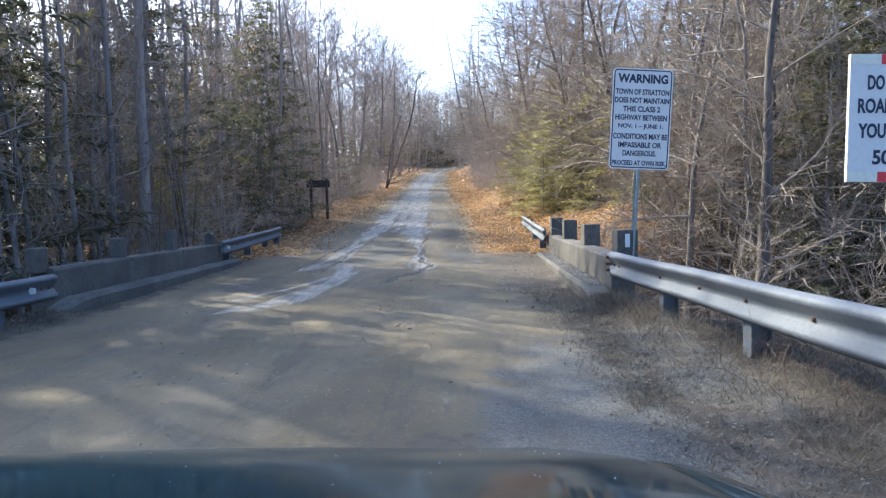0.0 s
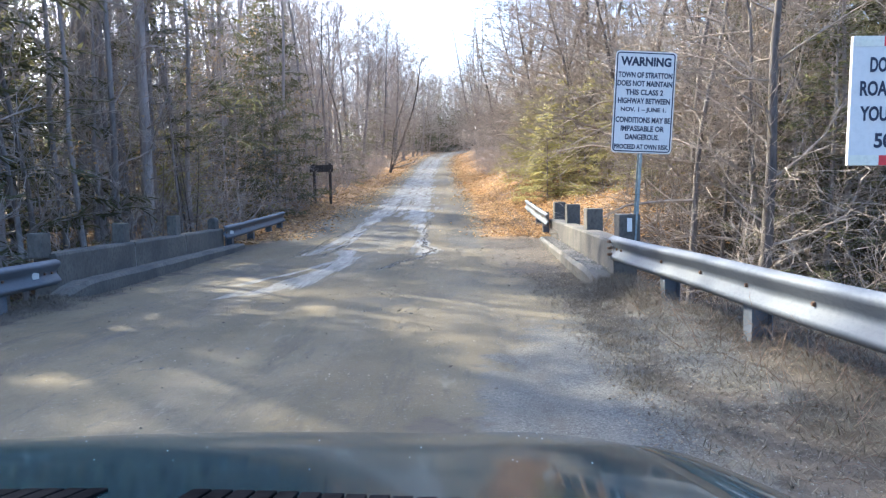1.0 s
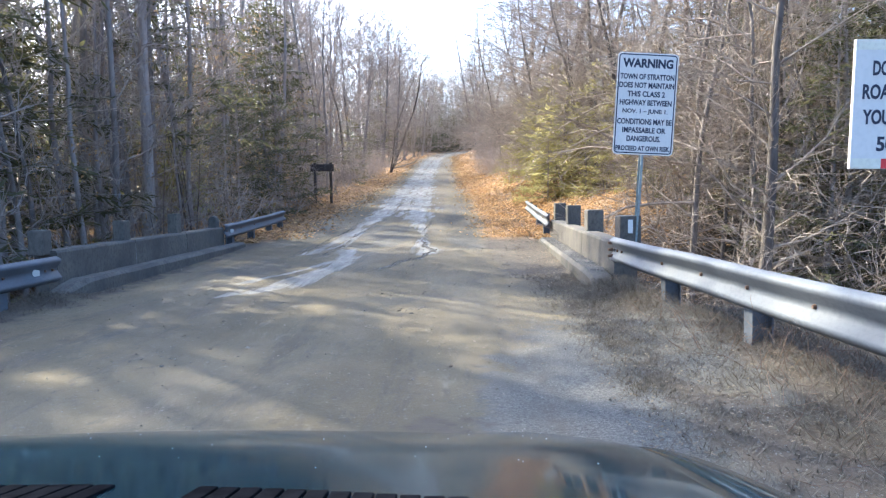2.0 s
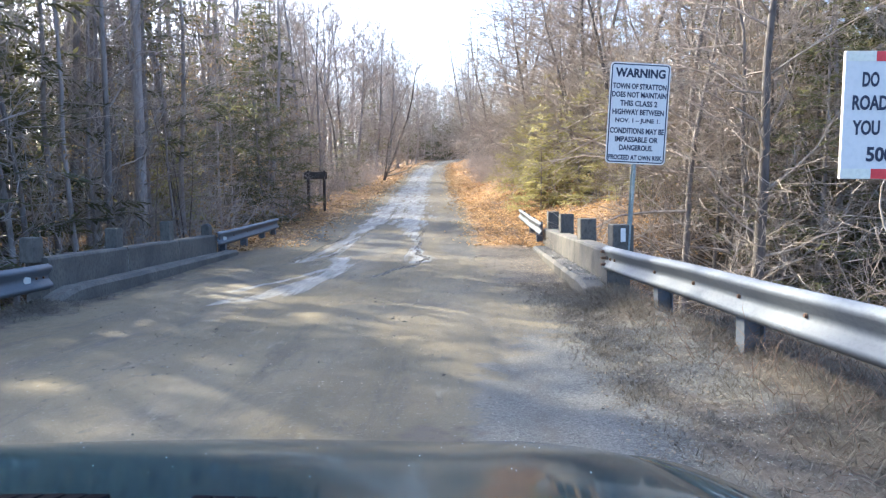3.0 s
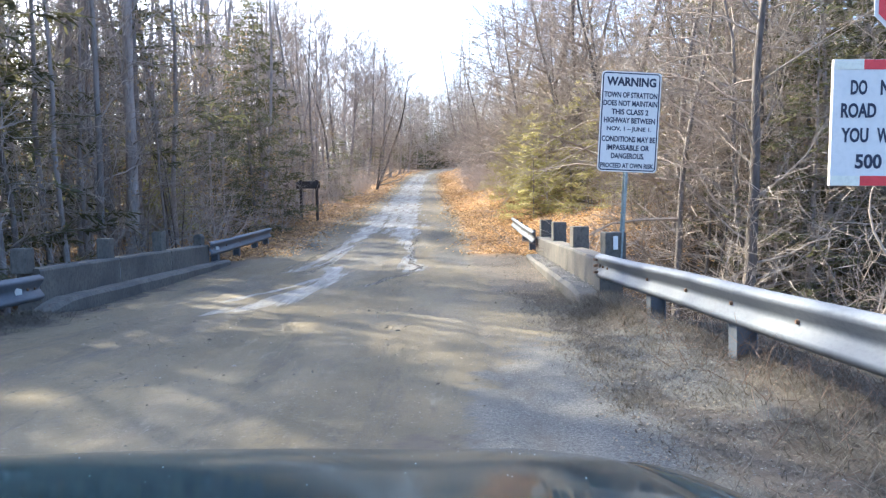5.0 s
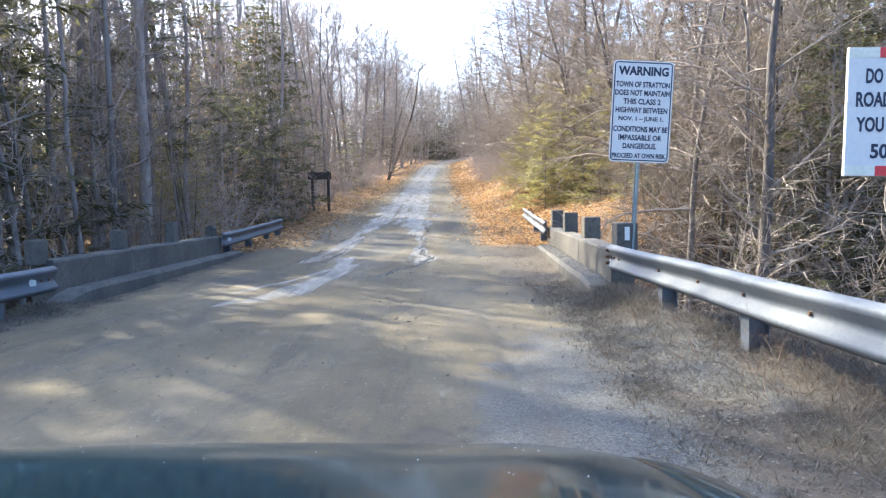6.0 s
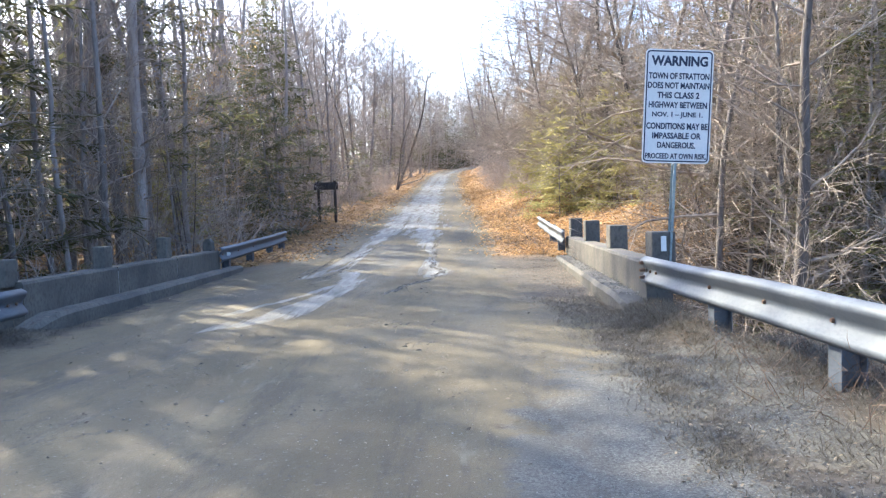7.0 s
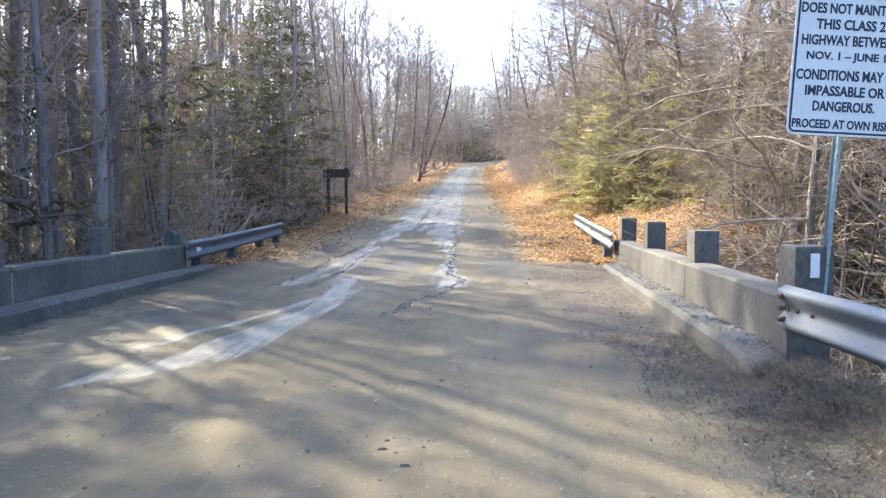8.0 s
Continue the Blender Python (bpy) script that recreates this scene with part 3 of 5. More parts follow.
def guard_rail(label, line, side, posts, bolts_at):
    thing = tagged(new("guard_rail"), label, "guard rail", group="guard rails at the bridge")
    ys = [p[1] for p in line]
    fine = np.linspace(ys[0], ys[-1], 30)
    order = np.argsort(ys)
    rows = [(float(np.interp(v, np.array(ys)[order], np.array([p[0] for p in line])[order])), float(v), float(np.interp(v, np.array(ys)[order], np.array([p[2] for p in line])[order])) + 0.004 * math.sin(v * 2.1)) for v in fine]
    bm = bmesh.new()
    w_beam(bm, rows, side)
    part("beam", bm, M_ZINC, thing, smooth=True)
    for y in posts:
        x, top = float(np.interp(y, np.array(ys)[order], np.array([p[0] for p in line])[order])), float(np.interp(y, np.array(ys)[order], np.array([p[2] for p in line])[order]))
        foot = ground_z(x - side * 0.14, y) - 0.4
        bm = bmesh.new()
        # an H section: two flanges and a web
        box(bm, min(x - side * 0.004, x - side * 0.012), max(x - side * 0.004, x - side * 0.012), y - 0.075, y + 0.075, foot, top - 0.05)
        box(bm, min(x - side * 0.15, x - side * 0.158), max(x - side * 0.15, x - side * 0.158), y - 0.075, y + 0.075, foot, top - 0.05)
        box(bm, min(x - side * 0.01, x - side * 0.152), max(x - side * 0.01, x - side * 0.152), y - 0.005, y + 0.005, foot, top - 0.05)
        part("rail_post", bm, M_ZINC, thing)
    for y in bolts_at:
        x, top = float(np.interp(y, np.array(ys)[order], np.array([p[0] for p in line])[order])), float(np.interp(y, np.array(ys)[order], np.array([p[2] for p in line])[order]))
        bm = bmesh.new()
        rod(bm, (x + side * 0.002, y, top - 0.156), (x + side * 0.02, y, top - 0.156), 0.018, 0.013, 8)
        part("bolt", bm, M_RUST, thing)
    return thing


right_near = guard_rail("galvanised steel guard rail running up to the parapet end", [(2.02, 9.50, 0.665), (2.12, 7.0, 0.668), (2.20, 5.0, 0.668), (2.26, 2.0, 0.67), (2.3, -3.0, 0.70)], -1, (7.62, 5.72, 3.81, 1.9, 0.0, -1.9), (9.3, 9.1, 7.62, 6.6, 5.72, 4.8, 3.81))
guard_rail("short galvanised guard rail beyond the parapet posts", [(2.22, 17.35, 0.74), (2.25, 20.0, 0.86), (2.38, 24.2, 1.03)], -1, (18.6, 20.4, 22.2, 23.9), (17.6, 18.6, 20.4))
for z in (0.60, 0.52, 0.44):
    bm = bmesh.new()
    rod(bm, (1.985, 9.42, z), (1.93, 9.40, z), 0.022, 0.016, 8)
    part("end_bolt", bm, M_RUST, right_near, "rusty end bolt")
left_near = guard_rail("galvanised guard rail end in the roadside grass", [(-4.82, 9.07, 0.545), (-4.8, 6.0, 0.55), (-4.85, 2.0, 0.56), (-5.2, -3.0, 0.58)], 1, (8.0, 6.1, 4.2, 2.3, 0.0), (8.95, 8.8, 8.0, 6.1))
left_far = guard_rail("short galvanised guard rail after the rounded post", [(-5.0, 15.9, 0.655), (-5.05, 18.8, 0.74), (-5.08, 21.7, 0.855)], 1, (16.6, 18.4, 20.2, 21.5), (16.1, 17.2, 18.4))


def rail_reflector(rail, x, y, z, side):
    """A small white trapezoid reflector bolted in the beam's valley."""
    bm = bmesh.new()
    pts = ((0.0, -0.045), (0.0, 0.045), (0.075, 0.03), (0.075, -0.03))
    a = [bm.verts.new((x + side * (0.004 + d), y + d * 0.2, z + h)) for d, h in pts]
    b = [bm.verts.new((x + side * (0.004 + d), y + d * 0.2 + 0.003, z + h)) for d, h in pts]
    bm.faces.new(a)
    bm.faces.new(b[::-1])
    for i in range(4):
        bm.faces.new((a[i], b[i], b[(i + 1) % 4], a[(i + 1) % 4]))
    bmesh.ops.recalc_face_normals(bm, faces=bm.faces)
    part("reflector", bm, M_WHITE, rail, "white reflector tab")


rail_reflector(left_near, -4.82, 8.55, 0.39, 1)
rail_reflector(left_far, -5.0, 16.35, 0.505, 1)


# ---- signs ----
def words(name, text, width, height, parent, at, material=None, bold=0.015):
    """A line of lettering, fitted to a width and height and centred at (x, z) on a sign face at y: one thin mesh for each word."""
    cu = bpy.data.curves.new(name, 'FONT')
    cu.body, cu.align_x, cu.offset, cu.extrude, cu.resolution_u = text, 'CENTER', bold, 0.004, 3
    ob = new(name, cu)
    me = bpy.data.meshes.new_from_object(ob)
    bpy.data.objects.remove(ob)
    co = np.array([v.co[:] for v in me.vertices])
    faces = [tuple(p.vertices) for p in me.polygons]
    bpy.data.meshes.remove(me)
    lo, hi = co.min(0), co.max(0)
    # gaps between words, found along the line
    marks = sorted(((co[list(f), 0].min(), co[list(f), 0].max()) for f in faces))
    cuts, reach = [], marks[0][1]
    for a, b in marks:
        if a - reach > 0.14:
            cuts.append((a + reach) / 2)
        reach = max(reach, b)
    edges = [-1e9] + cuts + [1e9]
    for a, b in zip(edges, edges[1:]):
        mine = [f for f in faces if a < co[f[0], 0] < b]
        used = sorted({i for f in mine for i in f})
        at_index = {v: k for k, v in enumerate(used)}
        verts = [((co[i, 0] - (lo[0] + hi[0]) / 2) * width / (hi[0] - lo[0]) + at[0], at[1] - (co[i, 2] + 0.004) * 0.3, (co[i, 1] - (lo[1] + hi[1]) / 2) * height / (hi[1] - lo[1]) + at[2]) for i in used]
        piece(name, verts, [tuple(at_index[i] for i in f) for f in mine], material or M_INK, parent)


def rounded_plate(bm, w, h, r, y0, y1, hole=None, cx=0.0, cz=0.0):
    """A plate with round corners, or a ring when hole (its inset) is given."""
    def rim(w, h, r):
        pts = []
        for sx, sz, a0 in ((1, 1, 0), (-1, 1, 90), (-1, -1, 180), (1, -1, 270)):
            for k in range(6):
                a = radians(a0 + 18 * k)
                pts.append((cx + sx * (w / 2 - r) + r * math.cos(a), cz + sz * (h / 2 - r) + r * math.sin(a)))
        return pts
    outer = rim(w, h, r)
    f = [bm.verts.new((x, y0, z)) for x, z in outer]
    b = [bm.verts.new((x, y1, z)) for x, z in outer]
    n = len(outer)
    for i in range(n):
        bm.faces.new((f[i], b[i], b[(i + 1) % n], f[(i + 1) % n]))
    if hole is None:
        bm.faces.new(f)
        bm.faces.new(b[::-1])
    else:
        inner = rim(w - 2 * hole, h - 2 * hole, max(r - hole, 0.006))
        fi = [bm.verts.new((x, y0, z)) for x, z in inner]
        bi = [bm.verts.new((x, y1, z)) for x, z in inner]
        for i in range(n):
            j = (i + 1) % n
            bm.faces.new((f[i], f[j], fi[j], fi[i]))
            bm.faces.new((b[j], b[i], bi[i], bi[j]))
            bm.faces.new((fi[i], fi[j], bi[j], bi[i]))
    bmesh.ops.recalc_face_normals(bm, faces=bm.faces)


def u_post(bm, x, y, z0, z1, w=0.062, d=0.035):
    """A ribbed U-channel sign post with punched holes hinted by small dimples."""
    prof = ((-w / 2, 0.0), (-w / 2 + 0.014, 0.0), (-w / 2 + 0.02, -d), (w / 2 - 0.02, -d), (w / 2 - 0.014, 0.0), (w / 2, 0.0), (w / 2, 0.005), (w / 2 - 0.017, 0.005), (w / 2 - 0.023, -d + 0.005), (-w / 2 + 0.023, -d + 0.005), (-w / 2 + 0.017, 0.005), (-w / 2, 0.005))
    a = [bm.verts.new((x + px, y + py, z0)) for px, py in prof]
    b = [bm.verts.new((x + px, y + py, z1)) for px, py in prof]
    n = len(prof)
    for i in range(n):
        bm.faces.new((a[i], a[(i + 1) % n], b[(i + 1) % n], b[i]))
    bm.faces.new(a[::-1])
    bm.faces.new(b)
    bmesh.ops.recalc_face_normals(bm, faces=bm.faces)


def warning_sign():
    w, h = 0.762, 1.245
    thing = tagged(new("warning_sign"), "white rectangular road warning sign with dark lettering on a steel post", "road sign")
    bm = bmesh.new()
    rounded_plate(bm, w, h, 0.05, 0.0, 0.004)
    part("plate", bm, M_WHITE, thing)
    bm = bmesh.new()
    rounded_plate(bm, w - 0.03, h - 0.03, 0.042, -0.0016, -0.0002, hole=0.014)
    part("border", bm, M_INK, thing, "dark border line")
    rows = (("WARNING", 0.100, 0.83, 0.112, 0.04), ("TOWN OF STRATTON", 0.232, 0.89, 0.070, 0.03), ("DOES NOT MAINTAIN", 0.315, 0.905, 0.070, 0.03), ("THIS CLASS 2", 0.400, 0.62, 0.070, 0.03),
            ("HIGHWAY BETWEEN", 0.485, 0.86, 0.070, 0.03), ("NOV. 1 – JUNE 1.", 0.575, 0.75, 0.070, 0.03), ("CONDITIONS MAY BE", 0.672, 0.905, 0.072, 0.03), ("IMPASSABLE OR", 0.757, 0.72, 0.070, 0.03),
            ("DANGEROUS.", 0.84, 0.56, 0.070, 0.03), ("PROCEED AT OWN RISK.", 0.937, 0.905, 0.062, 0.03))
    for text, down, wide, tall, bold in rows:
        words("lettering", text, wide * w, tall, thing, (0, -0.0004, h / 2 - down * h), bold=bold)
    bm = bmesh.new()
    u_post(bm, 0.0, 0.04, -2.6, h / 2 - 0.06)
    part("sign_post", bm, M_POST, thing, "green-grey steel channel post")
    for z in (0.45, -0.45):
        bm = bmesh.new()
        rod(bm, (0, -0.009, z), (0, 0.0, z), 0.009, 0.011, 8)
        part("bolt", bm, M_ZINC, thing)
    return thing


sign = warning_sign()
sign.matrix_world = pose(2.41, 9.52, 2.31, 1.5, 3.0, 4.0)


def notice_sign():
    """The board with red and cream corner blocks, under a stop sign on the same post."""
    w, h = 1.1, 0.77
    thing = tagged(new("notice_sign"), "white notice board with red bands under a stop sign", "road sign")
    bm = bmesh.new()
    box(bm, -w / 2, w / 2, 0.0, 0.03, -h / 2, h / 2, 0.004)
    part("board", bm, M_WHITE, thing)
    for z in (h / 2 - 0.032, -h / 2 + 0.032):
        bm = bmesh.new()
        box(bm, -w / 2 + 0.18, w / 2 - 0.18, -0.002, -0.0005, z - 0.03, z + 0.03)
        part("band", bm, M_RED, thing, "red band")
        for s in (-1, 1):
            bm = bmesh.new()
            box(bm, s * (w / 2 - 0.093) - 0.086, s * (w / 2 - 0.093) + 0.086, -0.002, -0.0005, z - 0.03, z + 0.03)
            part("corner_patch", bm, M_CREAM, thing, "faded cream patch")
    for text, x0, x1, z in (("DO", 0.105, 0.203, 0.215), ("N", 0.283, 0.335, 0.215), ("ROAD", 0.052, 0.262, 0.075), ("YOU", 0.058, 0.22, -0.075), ("W", 0.272, 0.345, -0.075), ("500", 0.147, 0.306, -0.235)):
        words("lettering", text, x1 - x0, 0.09, thing, (-w / 2 + (x0 + x1) / 2, -0.0006, z), bold=0.03)
    bm = bmesh.new()
    u_post(bm, 0.0, 0.07, -2.6, 1.2)
    part("sign_post", bm, M_POST, thing, "green-grey steel channel post")
    bm = bmesh.new()
    made = bmesh.ops.create_cone(bm, cap_ends=True, segments=8, radius1=0.405, radius2=0.405, depth=0.004)["verts"]
    bmesh.ops.transform(bm, matrix=Matrix.Translation((0.065, 0.028, 0.81)) @ pose(0, 0, 0, 90, 22.5, 0), verts=made)
    plate = part("stop_plate", bm, M_WHITE, thing, "octagonal stop sign plate with white rim")
    bm = bmesh.new()
    made = bmesh.ops.create_cone(bm, cap_ends=True, segments=8, radius1=0.378, radius2=0.378, depth=0.003)["verts"]
    bmesh.ops.transform(bm, matrix=Matrix.Translation((0.065, 0.0235, 0.81)) @ pose(0, 0, 0, 90, 22.5, 0), verts=made)
    face = part("stop_face", bm, M_RED, plate)
    words("lettering", "S", 0.12, 0.25, plate, (-0.185, 0.0205, 0.81), M_WHITE, bold=0.03)
    return thing


notice = notice_sign()
notice.matrix_world = pose(2.68, 4.4, 1.657, 0, 1.5, -3) @ Matrix.Scale(0.895, 4)


def board_on_legs():
    """A dark wooden board on two legs by the left verge."""
    thing = tagged(new("wooden_board"), "dark wooden trail board on two posts beside the trees", "signboard")
    bm = bmesh.new()
    box(bm, -0.5, 0.5, -0.03, 0.03, 1.3, 1.6, 0.03)
    part("panel", bm, M_WOOD, thing)
    for x in (-0.34, 0.34):
        bm = bmesh.new()
        box(bm, x - 0.055, x + 0.055, 0.032, 0.13, -0.4, 1.66, 0.03)
        part("leg", bm, M_WOOD, thing)
    return thing


board = board_on_legs()
bx, by = -5.45, 30.0
board.matrix_world = pose(bx, by, ground_z(bx, by), 0, 0, -8)


# ---- the car's front end ----
def bonnet_z(u, y):
    """Height of the bonnet at u (-1..1 across) and y."""
    t = y - 1.24
    z = 0.905 - 0.194 * t - 0.151 * max(t, 0) ** 3 - 1.6 * max(t - 0.78, 0) ** 2
    edge = abs(u)
    z -= 0.02 * edge ** 2 + 0.8 * max(edge - 0.72, 0) ** 2
    z += 0.010 * math.exp(-((edge - 0.62) / 0.10) ** 2) * (1 - 0.5 * t)
    return z


def car_front():
    cx, half = -0.39, 0.90
    thing = tagged(new("car"), "dark teal car front with dusty bonnet on the dirt road", "car")

    def sheet(u0, u1, y0, y1, nu, ny, lift=0.0):
        v, f = [], []
        for j in range(ny + 1):
            for i in range(nu + 1):
                u, y = u0 + (u1 - u0) * i / nu, y0 + (y1 - y0) * j / ny
                bow = 0.10 * u * u * max((y - 1.24), 0)
                v.append((cx + u * half, y - bow, bonnet_z(u, y) + lift))
        for j in range(ny):
            for i in range(nu):
                a = j * (nu + 1) + i
                f.append((a, a + 1, a + nu + 2, a + nu + 1))
        return v, f

    v, f = sheet(-0.80, 0.80, 0.98, 2.16, 60, 52)
    bonnet = piece("bonnet", v, f, M_PAINT, thing, "dusty dark teal bonnet", smooth=True)
    so = bonnet.modifiers.new("thickness", 'SOLIDIFY')
    so.thickness, so.offset = 0.012, -1
    # wings with a rounded shoulder down to the sill
    for s in (-1, 1):
        v, f = [], []
        ny, nk = 40, 10
        for j in range(ny + 1):
            y = 0.98 + (2.18 - 0.98) * j / ny
            yy = y
            bow = 0.10 * 0.66 * max(yy - 1.13, 0)
            x_in, z_in = cx + s * half * 0.806, bonnet_z(0.806, yy)
            for k in range(nk + 1):
                t = k / nk
                a = t * math.pi / 2
                x = x_in + s * 0.17 * math.sin(a) ** 0.8
                z = z_in - 0.16 * (1 - math.cos(a)) - (0.42 * max(t - 0.55, 0) / 0.45)
                v.append((x, y - bow, max(z, 0.25)))
        for j in range(ny):
            for k in range(nk):
                a = j * (nk + 1) + k
                f.append((a, a + 1, a + nk + 2, a + nk + 1) if s > 0 else (a, a + nk + 1, a + nk + 2, a + 1))
        wing = piece("wing", v, f, M_PAINT, thing, smooth=True)
        so = wing.modifiers.new("thickness", 'SOLIDIFY')
        so.thickness = 0.006
        bm = bmesh.new()
        wx = cx + s * 0.74
        gz = ground_z(wx, 1.75)
        rod(bm, (wx - 0.10, 1.75, gz + 0.315), (wx + 0.10, 1.75, gz + 0.315), 0.315, sides=36)
        bmesh.ops.bevel(bm, geom=[e for e in bm.edges if abs((e.verts[0].co - e.verts[1].co).x) < 0.001], offset=0.03, segments=2, affect='EDGES')
        wheel = part("wheel", bm, M_RUBBER, thing, "black tyre")
        bm = bmesh.new()
        rod(bm, (wx - 0.104, 1.75, gz + 0.315), (wx + 0.104, 1.75, gz + 0.315), 0.2, sides=24)
        part("rim", bm, M_ZINC, wheel)
    # bumper and the row of vent slots
    bm = bmesh.new()
    box(bm, cx - 0.84, cx + 0.84, 2.0, 2.2, 0.22, 0.60, 0.06)
    part("bumper", bm, M_PAINT, thing)
    for x0, count in ((-0.573, 12), (-0.215, 12)):
        for i in range(count):
            x = x0 + i * 0.0227
            u = (x + 0.012 - cx) / half
            yf = 1.188 - 0.22 * u * u
            bm = bmesh.new()
            box(bm, x, x + 0.0195, yf - 0.07, yf, 0.0, 0.004, 0.0015)
            for vert in bm.verts:
                vert.co.z += bonnet_z((vert.co.x - cx) / half, vert.co.y) - 0.001
            part("vent_slot", bm, M_BLACK, bonnet, "black vent slot")
    bm = bmesh.new()
    box(bm, cx - 0.66, cx + 0.66, 1.0, 1.98, 0.24, 0.62, 0.03)
    part("engine_bay", bm, M_BLACK, thing, "dark underbody")
    # splashes of dried mud
    rnd = random.Random(4)
    for _ in range(46):
        u, y = rnd.uniform(-0.55, 0.72), rnd.uniform(1.27, 1.75)
        bm = bmesh.new()
        made = bmesh.ops.create_icosphere(bm, subdivisions=1, radius=rnd.uniform(0.0006, 0.0013))["verts"]
        bmesh.ops.transform(bm, matrix=Matrix.Translation((cx + u * half, y - 0.1 * u * u * (y - 1.24), bonnet_z(u, y) + 0.0006)) @ Matrix.Diagonal((1, rnd.uniform(1, 2.2), 0.35, 1)), verts=made)
        part("mud_speck", bm, M_DUST, bonnet)
    return thing


car_front()


# ---- trees ----
def bent(rnd, start, way, length, n, wander, lift):
    """Points of a branch that wanders and bends towards lift (up: plus)."""
    pts, p, d = [start.copy()], start.copy(), way.normalized()
    for _ in range(n):
        d = (d + Vector((rnd.gauss(0, wander), rnd.gauss(0, wander), rnd.gauss(0, wander) + lift))).normalized()
        p = p + d * (length / n)
        pts.append(p.copy())
    return pts


def bare_tree(seed, height, radius, first, limbs, spread, label, twigs=7, stems=1, rise=0.55, leaves=0, category="tree", group="bare trees", skin=None, bark=None, thick=0.011, lift=0.06, bias=0.0, crook=0.035, fork=3.6, full=False):
    """A leafless tree: one or more tapered trunks, limbs, branches and fine twigs."""
    rnd = random.Random(seed)
    thing = tagged(new("bare_tree"), label, category, group=group)
    trunk, crown, dry = Tubes(), Tubes(), Tubes()
    for s in range(stems):
        a = rnd.uniform(0, 6.28)
        lean = Vector((math.cos(a), math.sin(a), 0)) * (0.05 if stems == 1 else rnd.uniform(0.1, 0.28))
        h = height * (1 if s == 0 else rnd.uniform(0.6, 0.95))
        r = radius * (1 if s == 0 else rnd.uniform(0.5, 0.85))
        base = Vector((math.cos(a), math.sin(a), 0)) * (0 if stems == 1 else radius * 1.3) + Vector((0, 0, -0.35))
        pts = bent(rnd, base, Vector((0, 0, 1)) + lean, h + 0.35, 14, crook, 0.02)
        radii = [r * (1.35 if i == 0 else (1 - i / 14) ** 0.8 * 1.0 + 0.04) for i in range(15)]
        trunk.add(pts, radii, 8)
        for k in range(max(3, int(limbs * h / height))):
            t = first + (0.98 - first) * (k + rnd.random()) / max(3, int(limbs * h / height))
            i = min(int(t * 14), 13)
            p = pts[i].lerp(pts[i + 1], t * 14 - i)
            a = rnd.uniform(0, 6.28)
            up = (t - first) / (1 - first)
            long = spread * ((1.1 - 0.62 * up) if not full else 0.4 + 0.75 * math.sin(math.pi * (0.12 + 0.76 * up))) * rnd.uniform(0.6, 1.15)
            out = Vector((math.cos(a), math.sin(a), rise * rnd.uniform(0.4, 1.2) + 0.9 * up * rise))
            long *= 1 - bias * math.cos(a)
            limb = bent(rnd, p, out, long, 5, 0.2, lift)
            r0 = min(radii[i] * 0.6, 0.008 + 0.008 * long)
            crown.add(limb, [r0 * (1 - j / 5.3) for j in range(6)], 4)
            for c in range(max(3, int(long * fork))):
                u = rnd.uniform(0.12, 1.0) * 5
                j = min(int(u), 4)
                q = limb[j].lerp(limb[j + 1], u - j)
                d = (limb[j + 1] - limb[j]).normalized()
                side = Vector((rnd.gauss(0, 1), rnd.gauss(0, 1), rnd.gauss(0.1, 0.45))).normalized()
                l2 = min(long * rnd.uniform(0.25, 0.55) + 0.2, 1.9)
                br = bent(rnd, q, d + side * 0.85, l2, 2, 0.26, lift * 0.8)
                flat = d.cross(side).normalized()
                crown.add(br, [max(0.008, thick * 0.62), max(0.006, thick * 0.5), 0.0], 3)
                for turn in range(twigs):
                    u2 = rnd.uniform(0.1, 1.0) * 2
                    j2 = min(int(u2), 1)
                    q2 = br[j2].lerp(br[j2 + 1], u2 - j2)
                    d2 = (br[j2 + 1] - br[j2]).normalized()
                    side2 = d2.cross(flat) * (1 if turn % 2 else -1) + flat * rnd.gauss(0, 0.45)
                    l3 = rnd.uniform(0.2, 0.65)
                    tw = bent(rnd, q2, d2 + side2 * rnd.uniform(0.35, 0.9), l3, 2, 0.2, 0.05)
                    crown.ribbon(tw, thick, Vector((rnd.gauss(0, 1), rnd.gauss(0, 1), rnd.gauss(0, 1))))
                    if leaves and rnd.random() < leaves:
                        for _ in range(3):
                            q3 = tw[0].lerp(tw[2], rnd.random())
                            way = Vector((rnd.gauss(0, 1), rnd.gauss(0, 1), rnd.gauss(-0.8, 0.6))).normalized()
                            dry.blade(q3, way, rnd.uniform(0.05, 0.09), rnd.uniform(0.03, 0.045), Vector((rnd.gauss(0, 1), rnd.gauss(0, 1), 1)).normalized())
    piece("trunk", trunk.v, trunk.f, bark or M_BARK, thing, smooth=True)
    piece("crown", crown.v, crown.f, skin or M_TWIG, thing)
    if dry.v:
        piece("dry_leaves", dry.v, dry.f, M_BEECH, thing, "tan dead leaves still on the twigs")
    return thing


